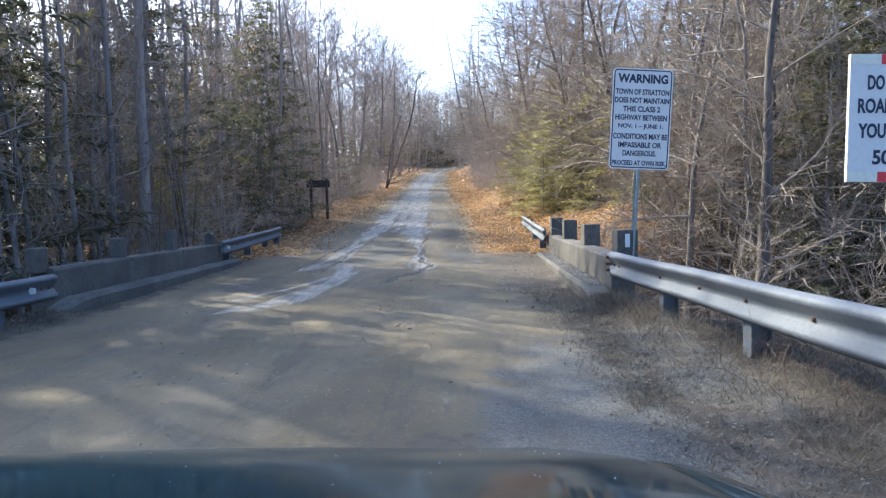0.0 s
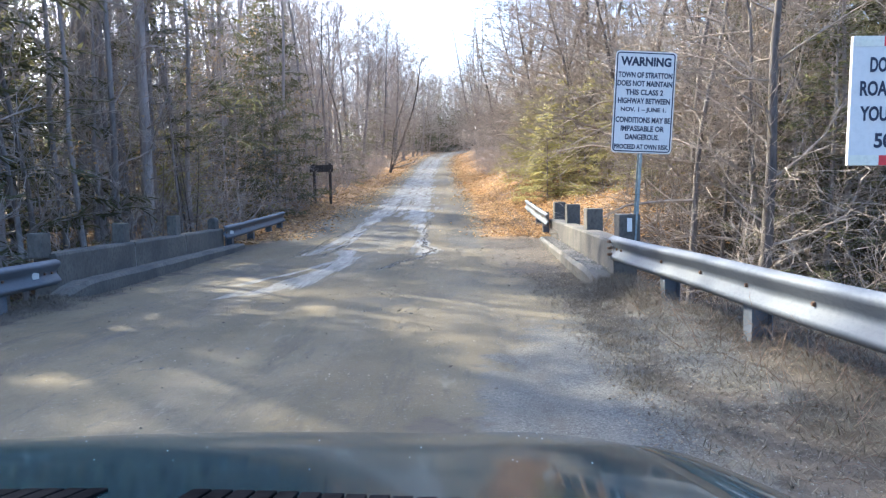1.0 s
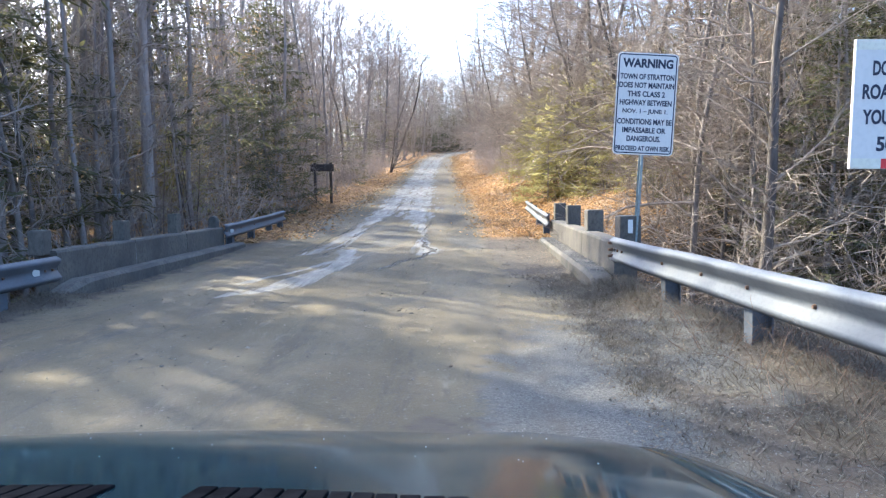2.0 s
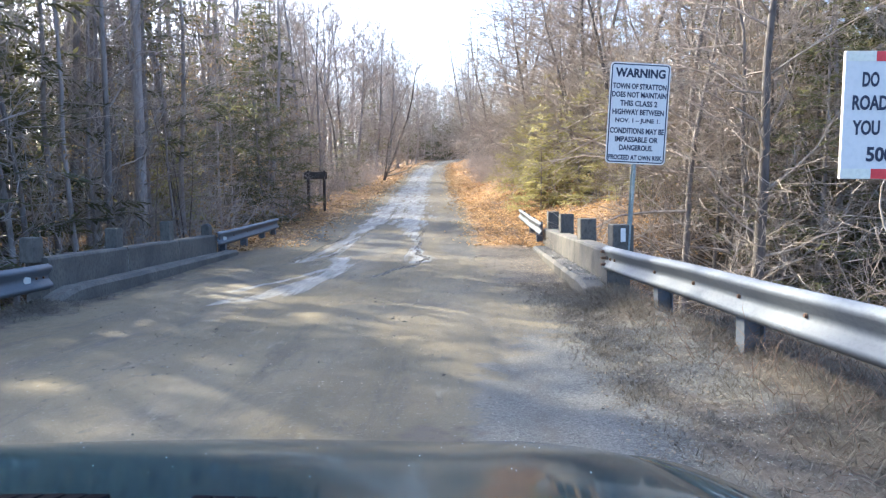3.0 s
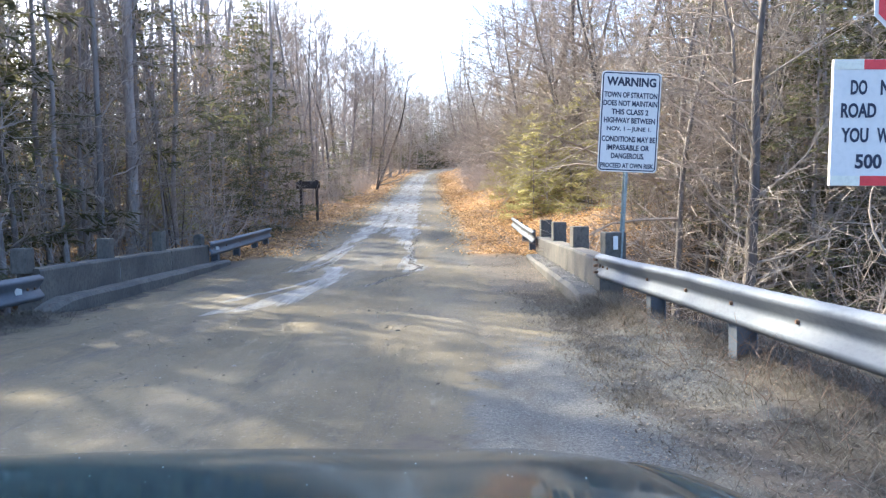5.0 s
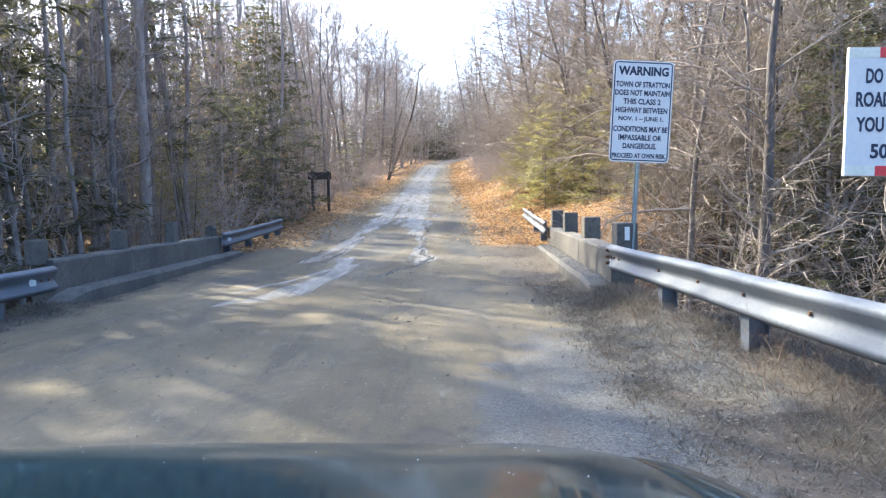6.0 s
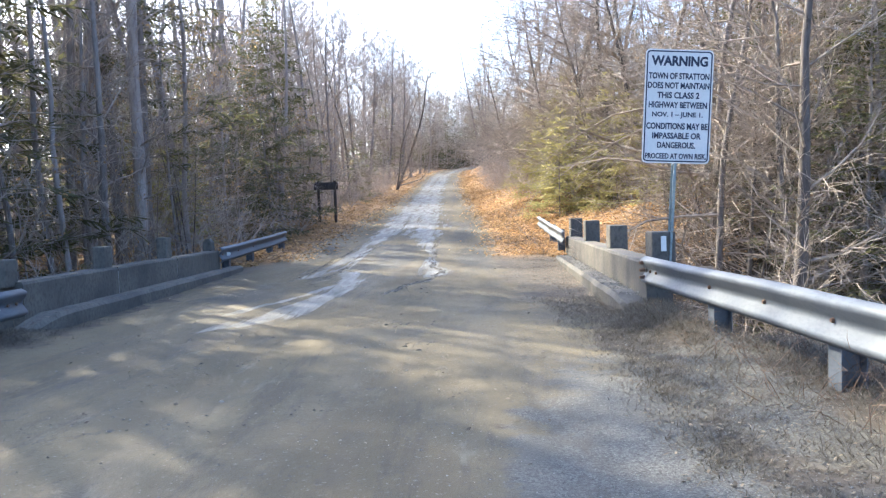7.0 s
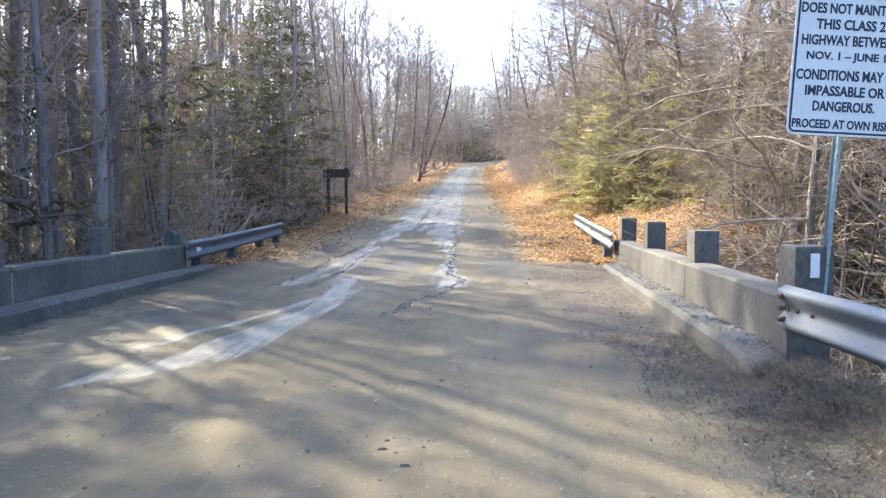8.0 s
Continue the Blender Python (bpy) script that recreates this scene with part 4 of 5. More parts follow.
def conifer(seed, height, radius, spread, low, label, dense=1.0, droop=-0.05, leafage=None, broad=1.0):
    """An evergreen: tapered trunk, tiers of drooping boughs, each with rows of needle sprays."""
    rnd = random.Random(seed)
    thing = tagged(new("conifer_tree"), label, "conifer tree", group="evergreen trees")
    trunk, crown = Tubes(), Tubes()
    pts = bent(rnd, Vector((0, 0, -0.3)), Vector((0, 0, 1)), height + 0.3, 12, 0.015, 0.03)
    trunk.add(pts, [radius * (1.3 if i == 0 else 1 - i / 12.3) for i in range(13)], 7)
    z = low * height
    while z < height * 0.98:
        t = (z / height - low) / (1 - low)
        for _ in range(rnd.randint(3, 4)):
            a = rnd.uniform(0, 6.28)
            long = spread * (1 - t) ** 0.75 * rnd.uniform(0.65, 1.1) + 0.12
            i = min(int(z / height * 12), 11)
            p = pts[i].lerp(pts[i + 1], z / height * 12 - i)
            br = bent(rnd, p, Vector((math.cos(a), math.sin(a), 0.28 - 0.1 * (1 - t))), long, 4, 0.07, droop)
            trunk.add(br, [0.006 + 0.008 * long, 0.012, 0.009, 0.006, 0.0], 3)
            for k in range(int(max(4, long * 9 * dense))):
                u = rnd.uniform(0.12, 1.0) * 4
                j = min(int(u), 3)
                q = br[j].lerp(br[j + 1], u - j)
                d = (br[j + 1] - br[j]).normalized()
                side = d.cross(Vector((0, 0, 1))).normalized() * (1 if k % 2 else -1)
                way = (d * rnd.uniform(0.4, 1.0) + side * rnd.uniform(0.4, 1.0) + Vector((0, 0, rnd.gauss(-0.12, 0.2)))).normalized()
                ln = rnd.uniform(0.25, 0.55) * (0.65 + 0.5 * (1 - t))
                up = (Vector((0, 0, 1)) + Vector((rnd.gauss(0, 0.45), rnd.gauss(0, 0.45), 0))).normalized()
                for m in range(3):
                    qq = q + way * ln * (0.08 + 0.3 * m)
                    wing = way.cross(up).normalized() * (1 if m % 2 else -1)
                    crown.blade(qq, (way * 0.8 + wing * 0.8 + Vector((0, 0, rnd.gauss(-0.1, 0.25)))).normalized(), ln * rnd.uniform(0.4, 0.65), rnd.uniform(0.028, 0.052) * broad, up)
                crown.blade(q, way, ln, rnd.uniform(0.026, 0.045) * broad, up)
        z += rnd.uniform(0.2, 0.4) * (0.75 + 0.04 * height) / dense ** 0.5
    piece("trunk", trunk.v, trunk.f, M_BARK, thing, smooth=True)
    piece("needles", crown.v, crown.f, leafage or M_NEEDLE, thing)
    return thing


TALL = [bare_tree(11 + i, 15.5 + 1.5 * i, 0.105 + 0.02 * i, 0.14, 30, 2.3, "tall slim leafless tree with grey-brown bark in the woods", twigs=4, rise=0.75, thick=0.014, fork=3.4) for i in range(3)]
POLE = [bare_tree(31 + i, 10 + 2 * i, 0.055 + 0.012 * i, 0.10, 22, 1.5, "thin leafless pole-like tree in the dense woods", twigs=6, rise=0.6, thick=0.010) for i in range(2)]
ARCH = [bare_tree(41 + i, 9.5 + 1.2 * i, 0.095, 0.07, 30, 3.3, "leaning roadside tree with long arching pale branches", twigs=6, stems=1 + i % 2, rise=0.42, skin=M_PALE, bark=M_DARK, thick=0.0095, lift=-0.01, bias=0.4, crook=0.06, fork=4.0) for i in range(3)]
WIDE = [bare_tree(51 + i, 7.0 + 1.2 * i, 0.07, 0.06, 20, 2.7, "spreading leafless tree with many pale twigs at the roadside", twigs=5, stems=2, rise=0.35, skin=M_PALE, bark=M_DARK, thick=0.0095, lift=0.0, crook=0.06, fork=4.2) for i in range(2)]
BROAD = [bare_tree(61 + i, 13.0 + 1.5 * i, 0.15, 0.16, 32, 4.3, "broad leafless tree with a rounded crown of fine branches", twigs=4, rise=0.7, thick=0.026, fork=2.8, full=True) for i in range(2)]
BUSH = [bare_tree(71 + i, 3.2 + 0.6 * i, 0.02, 0.08, 8, 1.2, "leafless brush of thin stems in the undergrowth", twigs=6, stems=5, rise=0.6, skin=M_PALE, bark=M_DARK, category="bush", group="roadside brush", lift=0.0, thick=0.007) for i in range(2)]
BEECH = [bare_tree(81 + i, 5.0 + 1.4 * i, 0.034, 0.08, 16, 1.6, "young beech with tan dead leaves still hanging", twigs=5, stems=1, rise=0.3, leaves=0.8, group="young beeches", lift=0.0, thick=0.008) for i in range(2)]
FIR = [conifer(91, 5.5, 0.06, 1.9, 0.03, "small evergreen with drooping green boughs", 1.2), conifer(92, 9.5, 0.10, 2.3, 0.05, "dark green evergreen among bare trees", 1.0, broad=1.4), conifer(93, 16.0, 0.16, 2.6, 0.14, "tall dark evergreen behind the bare trees", 0.9, broad=1.35)]
YOUNG = [conifer(94 + i, 3.4 + 0.6 * i, 0.035, 1.35, 0.02, "young sunlit yellow-green evergreen on the leafy bank", 1.6, leafage=M_SUNLIT_NEEDLE) for i in range(2)]

placed = {}


def plant(source, x, y, turn=0.0, size=1.0, lean=(0.0, 0.0), sink=0.0):
    """The first planting moves the built tree itself; later ones are copies of it."""
    m = pose(x, y, ground_z(x, y) - sink, lean[0], lean[1], turn)
    if source.name not in placed:
        placed[source.name] = source
        source.matrix_basis = m @ Matrix.Scale(size, 4)
        return source
    ob = copy_thing(source, m)
    ob.scale = (size, size, size)
    return ob


taken = []


def free(x, y, gap):
    for a, b, g in taken:
        if (a - x) ** 2 + (b - y) ** 2 < (0.5 * (gap + g)) ** 2:
            return False
    taken.append((x, y, gap))
    return True


rnd = random.Random(2024)


def scatter(kinds, count, xr, yr, gap, clear, size=(0.8, 1.2), tilt=3.0):
    """Plants trees at random in a stretch, keeping clear metres off the road's edge and out of the brook."""
    made = tries = 0
    while made < count and tries < count * 40:
        tries += 1
        x, y = rnd.uniform(*xr), rnd.uniform(*yr)
        off = abs(x - float(along(LINE, y, 6.0))) - float(along(HALF, y, 3.0))
        if off < clear or (abs(y - 13.3 - 0.05 * x) < 1.6):
            continue
        if 1.5 < x < 6.3 and 17.5 < y < 31:
            continue
        if not free(x, y, gap):
            continue
        plant(rnd.choice(kinds), x, y, rnd.uniform(0, 360), rnd.uniform(*size), (rnd.gauss(0, tilt), rnd.gauss(0, tilt)))
        made += 1


# left woods: slim trunks that reach far up, with evergreens between them
scatter(TALL, 14, (-14, -7.4), (15.5, 25), 1.1, 2.8, (0.85, 1.1), tilt=2.0)
scatter(TALL, 10, (-15, -7.4), (25, 36), 1.1, 2.8, (0.75, 0.95), tilt=2.0)
scatter(TALL, 12, (-20, -8.0), (34, 62), 1.5, 2.8, (0.75, 1.0), tilt=2.0)
scatter(POLE, 30, (-16, -6.4), (15, 42), 0.7, 2.2, (0.9, 1.3))
scatter(TALL + POLE, 10, (-18, -8), (5, 12), 1.4, 3.0)
scatter(BROAD, 5, (-18, -9.4), (44, 66), 1.6, 2.9, (0.9, 1.15))
scatter(FIR[1:2], 5, (-14, -7.2), (19, 36), 1.4, 2.6, (0.7, 1.1))
scatter(FIR[2:], 6, (-24, -14), (17, 50), 1.6, 3.6, (0.85, 1.1))
# tall evergreens, many out of view, added to shade the near road and rail
for x, y, size in ((-9.1, 17.5, 0.8), (-10.3, 20.4, 0.9), (-8.3, 16.8, 0.72), (-9.6, 18.9, 0.85), (-11.2, 17.6, 0.95), (-11.4, 21.8, 1.0), (-12.9, 20.0, 1.05), (-13.0, 24.6, 1.08), (-14.6, 17.2, 1.0), (-16.0, 19.6, 1.1), (-12.4, 15.4, 0.95), (-8.3, 13.3, 1.1), (-9.3, 11.9, 1.15), (-10.3, 14.8, 1.2), (-7.8, 15.4, 1.1), (-8.0, 19.4, 1.05), (-10.9, 12.6, 1.25), (-8.2, 10.6, 1.1), (-13.8, 29.6, 0.9), (-15.6, 36.0, 1.0)):
    if free(x, y, 1.0):
        plant(FIR[2], x, y, 53 * y, size)
scatter(FIR[:1], 8, (-12, -6.4), (18, 55), 1.2, 1.9, (0.6, 1.1))
scatter(BEECH, 18, (-14, -6.2), (15, 46), 0.9, 1.7, (0.8, 1.2))
scatter(BUSH, 18, (-12, -5.9), (15, 50), 0.6, 1.2)
# right woods: arching pale branches over a leafy bank, dark evergreens behind
scatter(WIDE, 12, (4.8, 10), (17, 34), 1.3, 3.4, tilt=5)
scatter(TALL, 14, (6.5, 20), (18, 62), 1.6, 4.5, (0.8, 1.0), tilt=5)
scatter(POLE, 12, (5, 14), (15.5, 50), 0.9, 3.4, tilt=5)
scatter(FIR[1:2], 18, (8.0, 17), (15.5, 46), 1.5, 4.6)
scatter(FIR[:1], 6, (4.8, 9), (16.5, 36), 1.2, 3.2, (0.6, 1.0))
scatter(BUSH, 20, (3.8, 10), (5, 50), 0.7, 2.0, tilt=10)
scatter(BEECH, 8, (5, 12), (17, 46), 1.0, 3.0)
# both sides farther up the hill
scatter(BROAD, 12, (-19, -9), (60, 120), 2.0, 2.0, (1.0, 1.3))
scatter(TALL, 10, (2, 14), (60, 120), 2.0, 2.4)
scatter(WIDE, 6, (-9, -3.5), (50, 115), 2.0, 1.2, (1.2, 1.7))
scatter(FIR, 9, (-16, 16), (62, 125), 2.0, 2.4, (0.9, 1.3))
# trees that stand out
KEY = bare_tree(143, 11.5, 0.14, 0.10, 34, 3.3, "grey forked roadside tree with crooked sunlit limbs", twigs=6, stems=1, rise=0.4, skin=M_PALE, bark=M_DARK, thick=0.009, lift=0.015, crook=0.05, fork=4.4)
plant(KEY, 6.3, 15.4, 60, 1.0)
for x, y, turn, size in ((5.6, 17.6, 20, 0.9), (7.4, 16.9, -30, 0.95), (6.3, 19.7, 10, 1.0), (8.4, 19.0, 40, 1.05), (5.9, 22.4, -20, 1.0), (7.6, 23.2, 25, 1.1), (6.2, 25.8, 0, 1.05), (5.2, 28.8, 15, 1.0), (7.0, 29.4, -25, 1.15),
                         (4.7, 32.0, 5, 1.05), (6.2, 33.8, 30, 1.2), (4.4, 36.0, -10, 1.1), (5.8, 38.6, 20, 1.2), (4.3, 41.0, 0, 1.15), (5.6, 44.2, -20, 1.25), (4.1, 47.0, 10, 1.2), (4.4, 53.0, 0, 1.25), (3.9, 60.0, 15, 1.25), (3.6, 68.0, -10, 1.3),
                         (6.6, 31.6, -15, 1.25), (7.4, 35.6, 20, 1.3), (6.9, 40.2, 0, 1.35), (7.8, 45.5, 25, 1.35), (6.4, 48.8, -20, 1.35), (5.6, 35.0, 35, 1.2), (5.2, 51.0, 10, 1.3), (3.2, 78.0, 0, 1.3), (3.4, 88.0, 12, 1.3), (4.0, 99.0, -15, 1.3), (5.4, 110.0, 0, 1.3), (-8.0, 38.0, 190, 0.95), (-7.6, 50.0, 175, 1.0)):
    plant(ARCH[int(y * 10) % 3], x, y, turn, size)
for x, y, size in ((-9.2, 51.0, 0.9), (-8.4, 57.5, 0.9), (-8.2, 64.0, 0.98), (-7.2, 71.0, 1.0), (-9.6, 75.0, 1.2), (-6.7, 80.0, 1.12), (-8.6, 86.0, 1.2), (-6.4, 92.0, 1.1), (-6.0, 103.0, 1.05), (-5.2, 113.0, 1.05), (-8.8, 98.0, 1.2)):
    plant(BROAD[int(y) % 2], x, y, 70 * y, size)
# fill-in trees; those out of view on the left are added for road shade
for x, y, kind, size in ((-7.0, 10.8, TALL[0], 0.95), (-8.6, 9.4, TALL[1], 0.9), (-10.4, 11.3, TALL[0], 0.9), (-9.4, 13.0, TALL[2], 0.9), (-7.6, 14.6, POLE[1], 1.1), (-7.2, 12.3, POLE[0], 1.1), (-8.2, 8.0, FIR[1], 0.9), (-7.4, 13.0, POLE[0], 1.15), (-8.6, 14.5, FIR[1], 0.85), (-7.5, 16.6, POLE[1], 1.1), (-9.6, 16.2, FIR[1], 1.0), (-9.0, 11.2, TALL[2], 0.8), (-7.5, 18.2, POLE[0], 1.2), (-7.0, 14.2, POLE[1], 1.0), (-8.0, 12.1, TALL[1], 0.75), (-6.9, 17.4, BUSH[1], 1.1), (-6.8, 19.0, BUSH[0], 1.2), (-7.1, 15.2, BUSH[0], 1.2), (-11.4, 12.4, FIR[2], 1.05),
                         (-13.2, 13.6, FIR[2], 1.0), (-12.0, 10.2, TALL[2], 0.9), (-7.2, 15.9, TALL[0], 0.85), (-8.3, 18.6, TALL[2], 0.9), (9.0, 15.6, WIDE[0], 1.2), (10.6, 17.4, ARCH[1], 1.0), (8.8, 21.4, WIDE[1], 1.3), (11.8, 20.4, FIR[1], 1.3), (12.4, 16.6, WIDE[1], 1.3), (9.6, 24.0, FIR[1], 1.3)):
    plant(kind, x, y, 37 * x, size)
for x, y, k in ((-8.6, 19.6, 0), (-7.2, 24.0, 1), (-9.8, 26.5, 1), (-6.8, 28.5, 0), (-7.9, 10.0, 1), (-7.4, 13.6, 0), (-8.8, 11.9, 1), (-8.0, 16.6, 0), (-9.4, 15.8, 1), (8.5, 18.5, 1)):
    plant(BEECH[k], x, y, 50 * y, 1.0)
for x, y, k, size in ((3.5, 27.6, 0, 1.0), (4.2, 28.8, 1, 1.1), (4.8, 26.8, 0, 0.95), (5.5, 27.8, 1, 1.2), (3.6, 32.0, 0, 1.1), (4.6, 34.0, 1, 1.3), (3.7, 38.0, 0, 1.2), (5.4, 24.6, 1, 0.9), (6.4, 22.8, 0, 0.9), (-7.3, 26.4, 0, 0.8), (-8.4, 22.2, 1, 0.9), (-9.6, 21.0, 0, 1.0), (-7.8, 21.0, 0, 0.8), (-8.6, 14.2, 1, 0.9)):
    plant(YOUNG[k], x, y, 80 * x, size)
for x, y, kind, size in ((5.0, 21.6, BUSH[0], 0.6), (5.4, 20.2, BUSH[1], 0.7), (5.6, 23.6, BUSH[1], 0.8), (5.2, 25.4, BUSH[0], 0.8), (5.9, 18.9, BUSH[0], 0.8), (6.2, 24.6, FIR[0], 0.5), (5.9, 21.2, FIR[0], 0.42), (6.6, 19.4, FIR[0], 0.5), (6.1, 28.4, FIR[0], 0.6)):
    plant(kind, x, y, 61 * y, size)
plant(FIR[1], 8.2, 16.5, 200, 0.9)
plant(FIR[1], 9.4, 17.6, 20, 1.1)
plant(FIR[1], 11.4, 17.9, 70, 1.2)
plant(FIR[2], 12.8, 18.6, 130, 0.9)
plant(FIR[1], 10.5, 15.8, 100, 1.0)
plant(FIR[0], -7.6, 25.0, 20, 0.9)
plant(FIR[0], -6.9, 23.4, 120, 0.75)


# ---- the deeper woods ----
def woods(name, label, seed, count, xr, yr, clear, tall=(11, 18), green=0.35, fine=1.0):
    """Many plain trees joined: trunks and branches as tubes, twigs and boughs as thin blades."""
    rnd = random.Random(seed)
    tr, ev = Tubes(), Tubes()
    xs, ys = [], []
    while len(xs) < count:
        x, y = rnd.uniform(*xr), rnd.uniform(*yr)
        if abs(x - float(along(LINE, y, 6.0))) < clear or abs(x) > 0.66 * y + 22:
            continue
        xs.append(x)
        ys.append(y)
    for x, y, z in zip(xs, ys, land(np.array(xs), np.array(ys))):
        h = rnd.uniform(*tall)
        pts = bent(rnd, Vector((x, y, z - 0.5)), Vector((rnd.gauss(0, 0.04), rnd.gauss(0, 0.04), 1)), h, 4, 0.04, 0.02)
        tr.add(pts, [rnd.uniform(0.08, 0.16) * (1 - j / 4.2) for j in range(5)], 4)
        if rnd.random() < green:
            for k in range(int(110 * fine)):
                t = 0.06 + 0.94 * rnd.random() ** 1.2
                i = min(int(t * 4), 3)
                p = pts[i].lerp(pts[i + 1], t * 4 - i)
                a = rnd.uniform(0, 6.28)
                way = Vector((math.cos(a), math.sin(a), rnd.uniform(-0.4, 0.15))).normalized()
                long = 2.7 * (1.08 - t) * rnd.uniform(0.6, 1.1)
                ev.blade(p + way * long * rnd.uniform(0, 0.5), way, long * 0.7, 0.3 * (1.2 - t) + 0.12, Vector((rnd.gauss(0, 0.5), rnd.gauss(0, 0.5), 1)))
        else:
            for k in range(int(13 * fine)):
                t = rnd.uniform(0.2, 0.98)
                i = min(int(t * 4), 3)
                p = pts[i].lerp(pts[i + 1], t * 4 - i)
                a = rnd.uniform(0, 6.28)
                br = bent(rnd, p, Vector((math.cos(a), math.sin(a), rnd.uniform(0.4, 1.0) + 0.8 * t)), 1.0 + 2.6 * math.sin(math.pi * (0.1 + 0.75 * t)), 2, 0.2, 0.05)
                tr.add(br, [0.035, 0.022, 0.0], 3)
                for _ in range(11):
                    q = br[0].lerp(br[1], rnd.random()) if rnd.random() < 0.4 else br[1].lerp(br[2], rnd.random())
                    way = Vector((rnd.gauss(0, 1), rnd.gauss(0, 1), rnd.gauss(0.5, 0.6))).normalized()
                    tr.blade(q, way, rnd.uniform(0.5, 1.3), 0.032, Vector((rnd.gauss(0, 1), rnd.gauss(0, 1), rnd.gauss(0, 1))))
    thing = tagged(new(name), label, "woods", kind="stuff")
    piece("trunks", tr.v, tr.f, M_TWIG, thing)
    piece("evergreens", ev.v, ev.f, M_NEEDLE, thing)


woods("far_woods", "dense bare woods behind the roadside trees", 77, 290, (-55, -15), (14, 110), 10, (11, 16), green=0.35)
woods("far_woods", "dense woods with evergreens above the brook bank", 78, 230, (13, 60), (14, 110), 10, green=0.75)
woods("far_woods", "distant bare woods on the hill with dark evergreens", 79, 150, (-90, 90), (105, 210), 5, (13, 18), green=0.2)
woods("far_woods", "dim woods closing the view at the bend", 83, 190, (-8, 22), (146, 180), 4.0, (14, 18), green=0.15)
woods("far_woods", "distant woods where the road bends out of sight", 80, 260, (-32, 26), (118, 168), 4.5, (13, 17), green=0.15, fine=0.9)


# added evergreens whose dark needles stand in for shade deep in the woods
woods("far_woods", "low evergreens added in place of the shaded woods at the bend", 84, 300, (-16, 24), (126, 172), 4.5, (5, 9), green=1.0, fine=1.0)


def undergrowth():
    """Thin sticks and dead stems that fill the edge of the woods."""
    rnd = random.Random(61)
    t = Tubes()
    spots = []
    for _ in range(14000):
        y = rnd.uniform(14, 75) if rnd.random() < 0.93 else rnd.uniform(3, 14)
        side = -1 if rnd.random() < 0.55 else 1
        c, h = float(np.interp(y, *zip(*LINE))), float(np.interp(y, *zip(*HALF)))
        d = 1.4 + rnd.expovariate(1 / 4.5)
        if y < 17:
            d += 1.6
        spots.append((c + side * (h + d), y))
    spots = [p for p in spots if p[0] > 0 or p[1] < 20 or rnd.random() < 0.6]
    spots = [p for p in spots if not (1.5 < p[0] < 5.6 and 17.5 < p[1] < 32)]
    xs, ys = np.array(spots).T
    for x, y, z in zip(xs, ys, land(xs, ys)):
        way = Vector((rnd.gauss(0, 0.55), rnd.gauss(0, 0.55), 1)).normalized()
        tall = rnd.uniform(0.4, 2.6)
        t.blade(Vector((x, y, z - 0.1)), way, tall, rnd.uniform(0.012, 0.026) if y > 18 else rnd.uniform(0.006, 0.012), Vector((rnd.gauss(0, 1), rnd.gauss(0, 1), 0.1)))
        for _ in range(2):
            b = Vector((x, y, z)) + way * tall * rnd.uniform(0.3, 0.9)
            t.blade(b, Vector((rnd.gauss(0, 1), rnd.gauss(0, 1), rnd.gauss(0.4, 0.4))).normalized(), tall * rnd.uniform(0.25, 0.5), 0.012, Vector((rnd.gauss(0, 1), rnd.gauss(0, 1), rnd.gauss(0, 1))))
    tagged(piece("undergrowth", t.v, t.f, M_TWIG), "dry brown sticks and stems under the trees", "undergrowth", kind="stuff")


undergrowth()


# ---- fallen leaves, grass and gravel ----
def fallen_leaves():
    rnd = random.Random(9)
    t = Tubes()
    spots = []
    for _ in range(54000):
        y = 17.5 + 100 * rnd.random() ** 1.9 if rnd.random() < 0.965 else rnd.uniform(9, 18)
        side = 1 if rnd.random() < 0.68 else -1
        c, h = float(np.interp(y, *zip(*LINE))), float(np.interp(y, *zip(*HALF)))
        d = rnd.expovariate(1 / 2.1) - 0.35 + rnd.gauss(0, 0.4) if side > 0 else rnd.expovariate(1 / 2.2) - 0.3 + rnd.gauss(0, 0.45)
        if y < 18 and d < 0.3:
            continue
        spots.append((c + side * (h + d), y))
    for _ in range(9000):
        spots.append((rnd.uniform(2.2, 7.5), rnd.uniform(17.8, 33)))
    xs, ys = np.array(spots).T
    zs = land(xs, ys)
    for x, y, z in zip(xs, ys, zs):
        a = rnd.uniform(0, 6.28)
        up = Vector((rnd.gauss(0, 0.45), rnd.gauss(0, 0.45), 1)).normalized()
        way = Vector((math.cos(a), math.sin(a), rnd.gauss(0, 0.3))).normalized()
        t.blade(Vector((x, y, z + rnd.uniform(0.008, 0.04))), way, rnd.uniform(0.035, 0.07) * (1 + 0.026 * min(y, 50)), rnd.uniform(0.025, 0.045) * (1 + 0.026 * min(y, 50)), up)
    tagged(piece("leaf_litter", t.v, t.f, M_LEAF), "orange-brown fallen leaves covering the banks", "leaf litter", kind="stuff")


fallen_leaves()


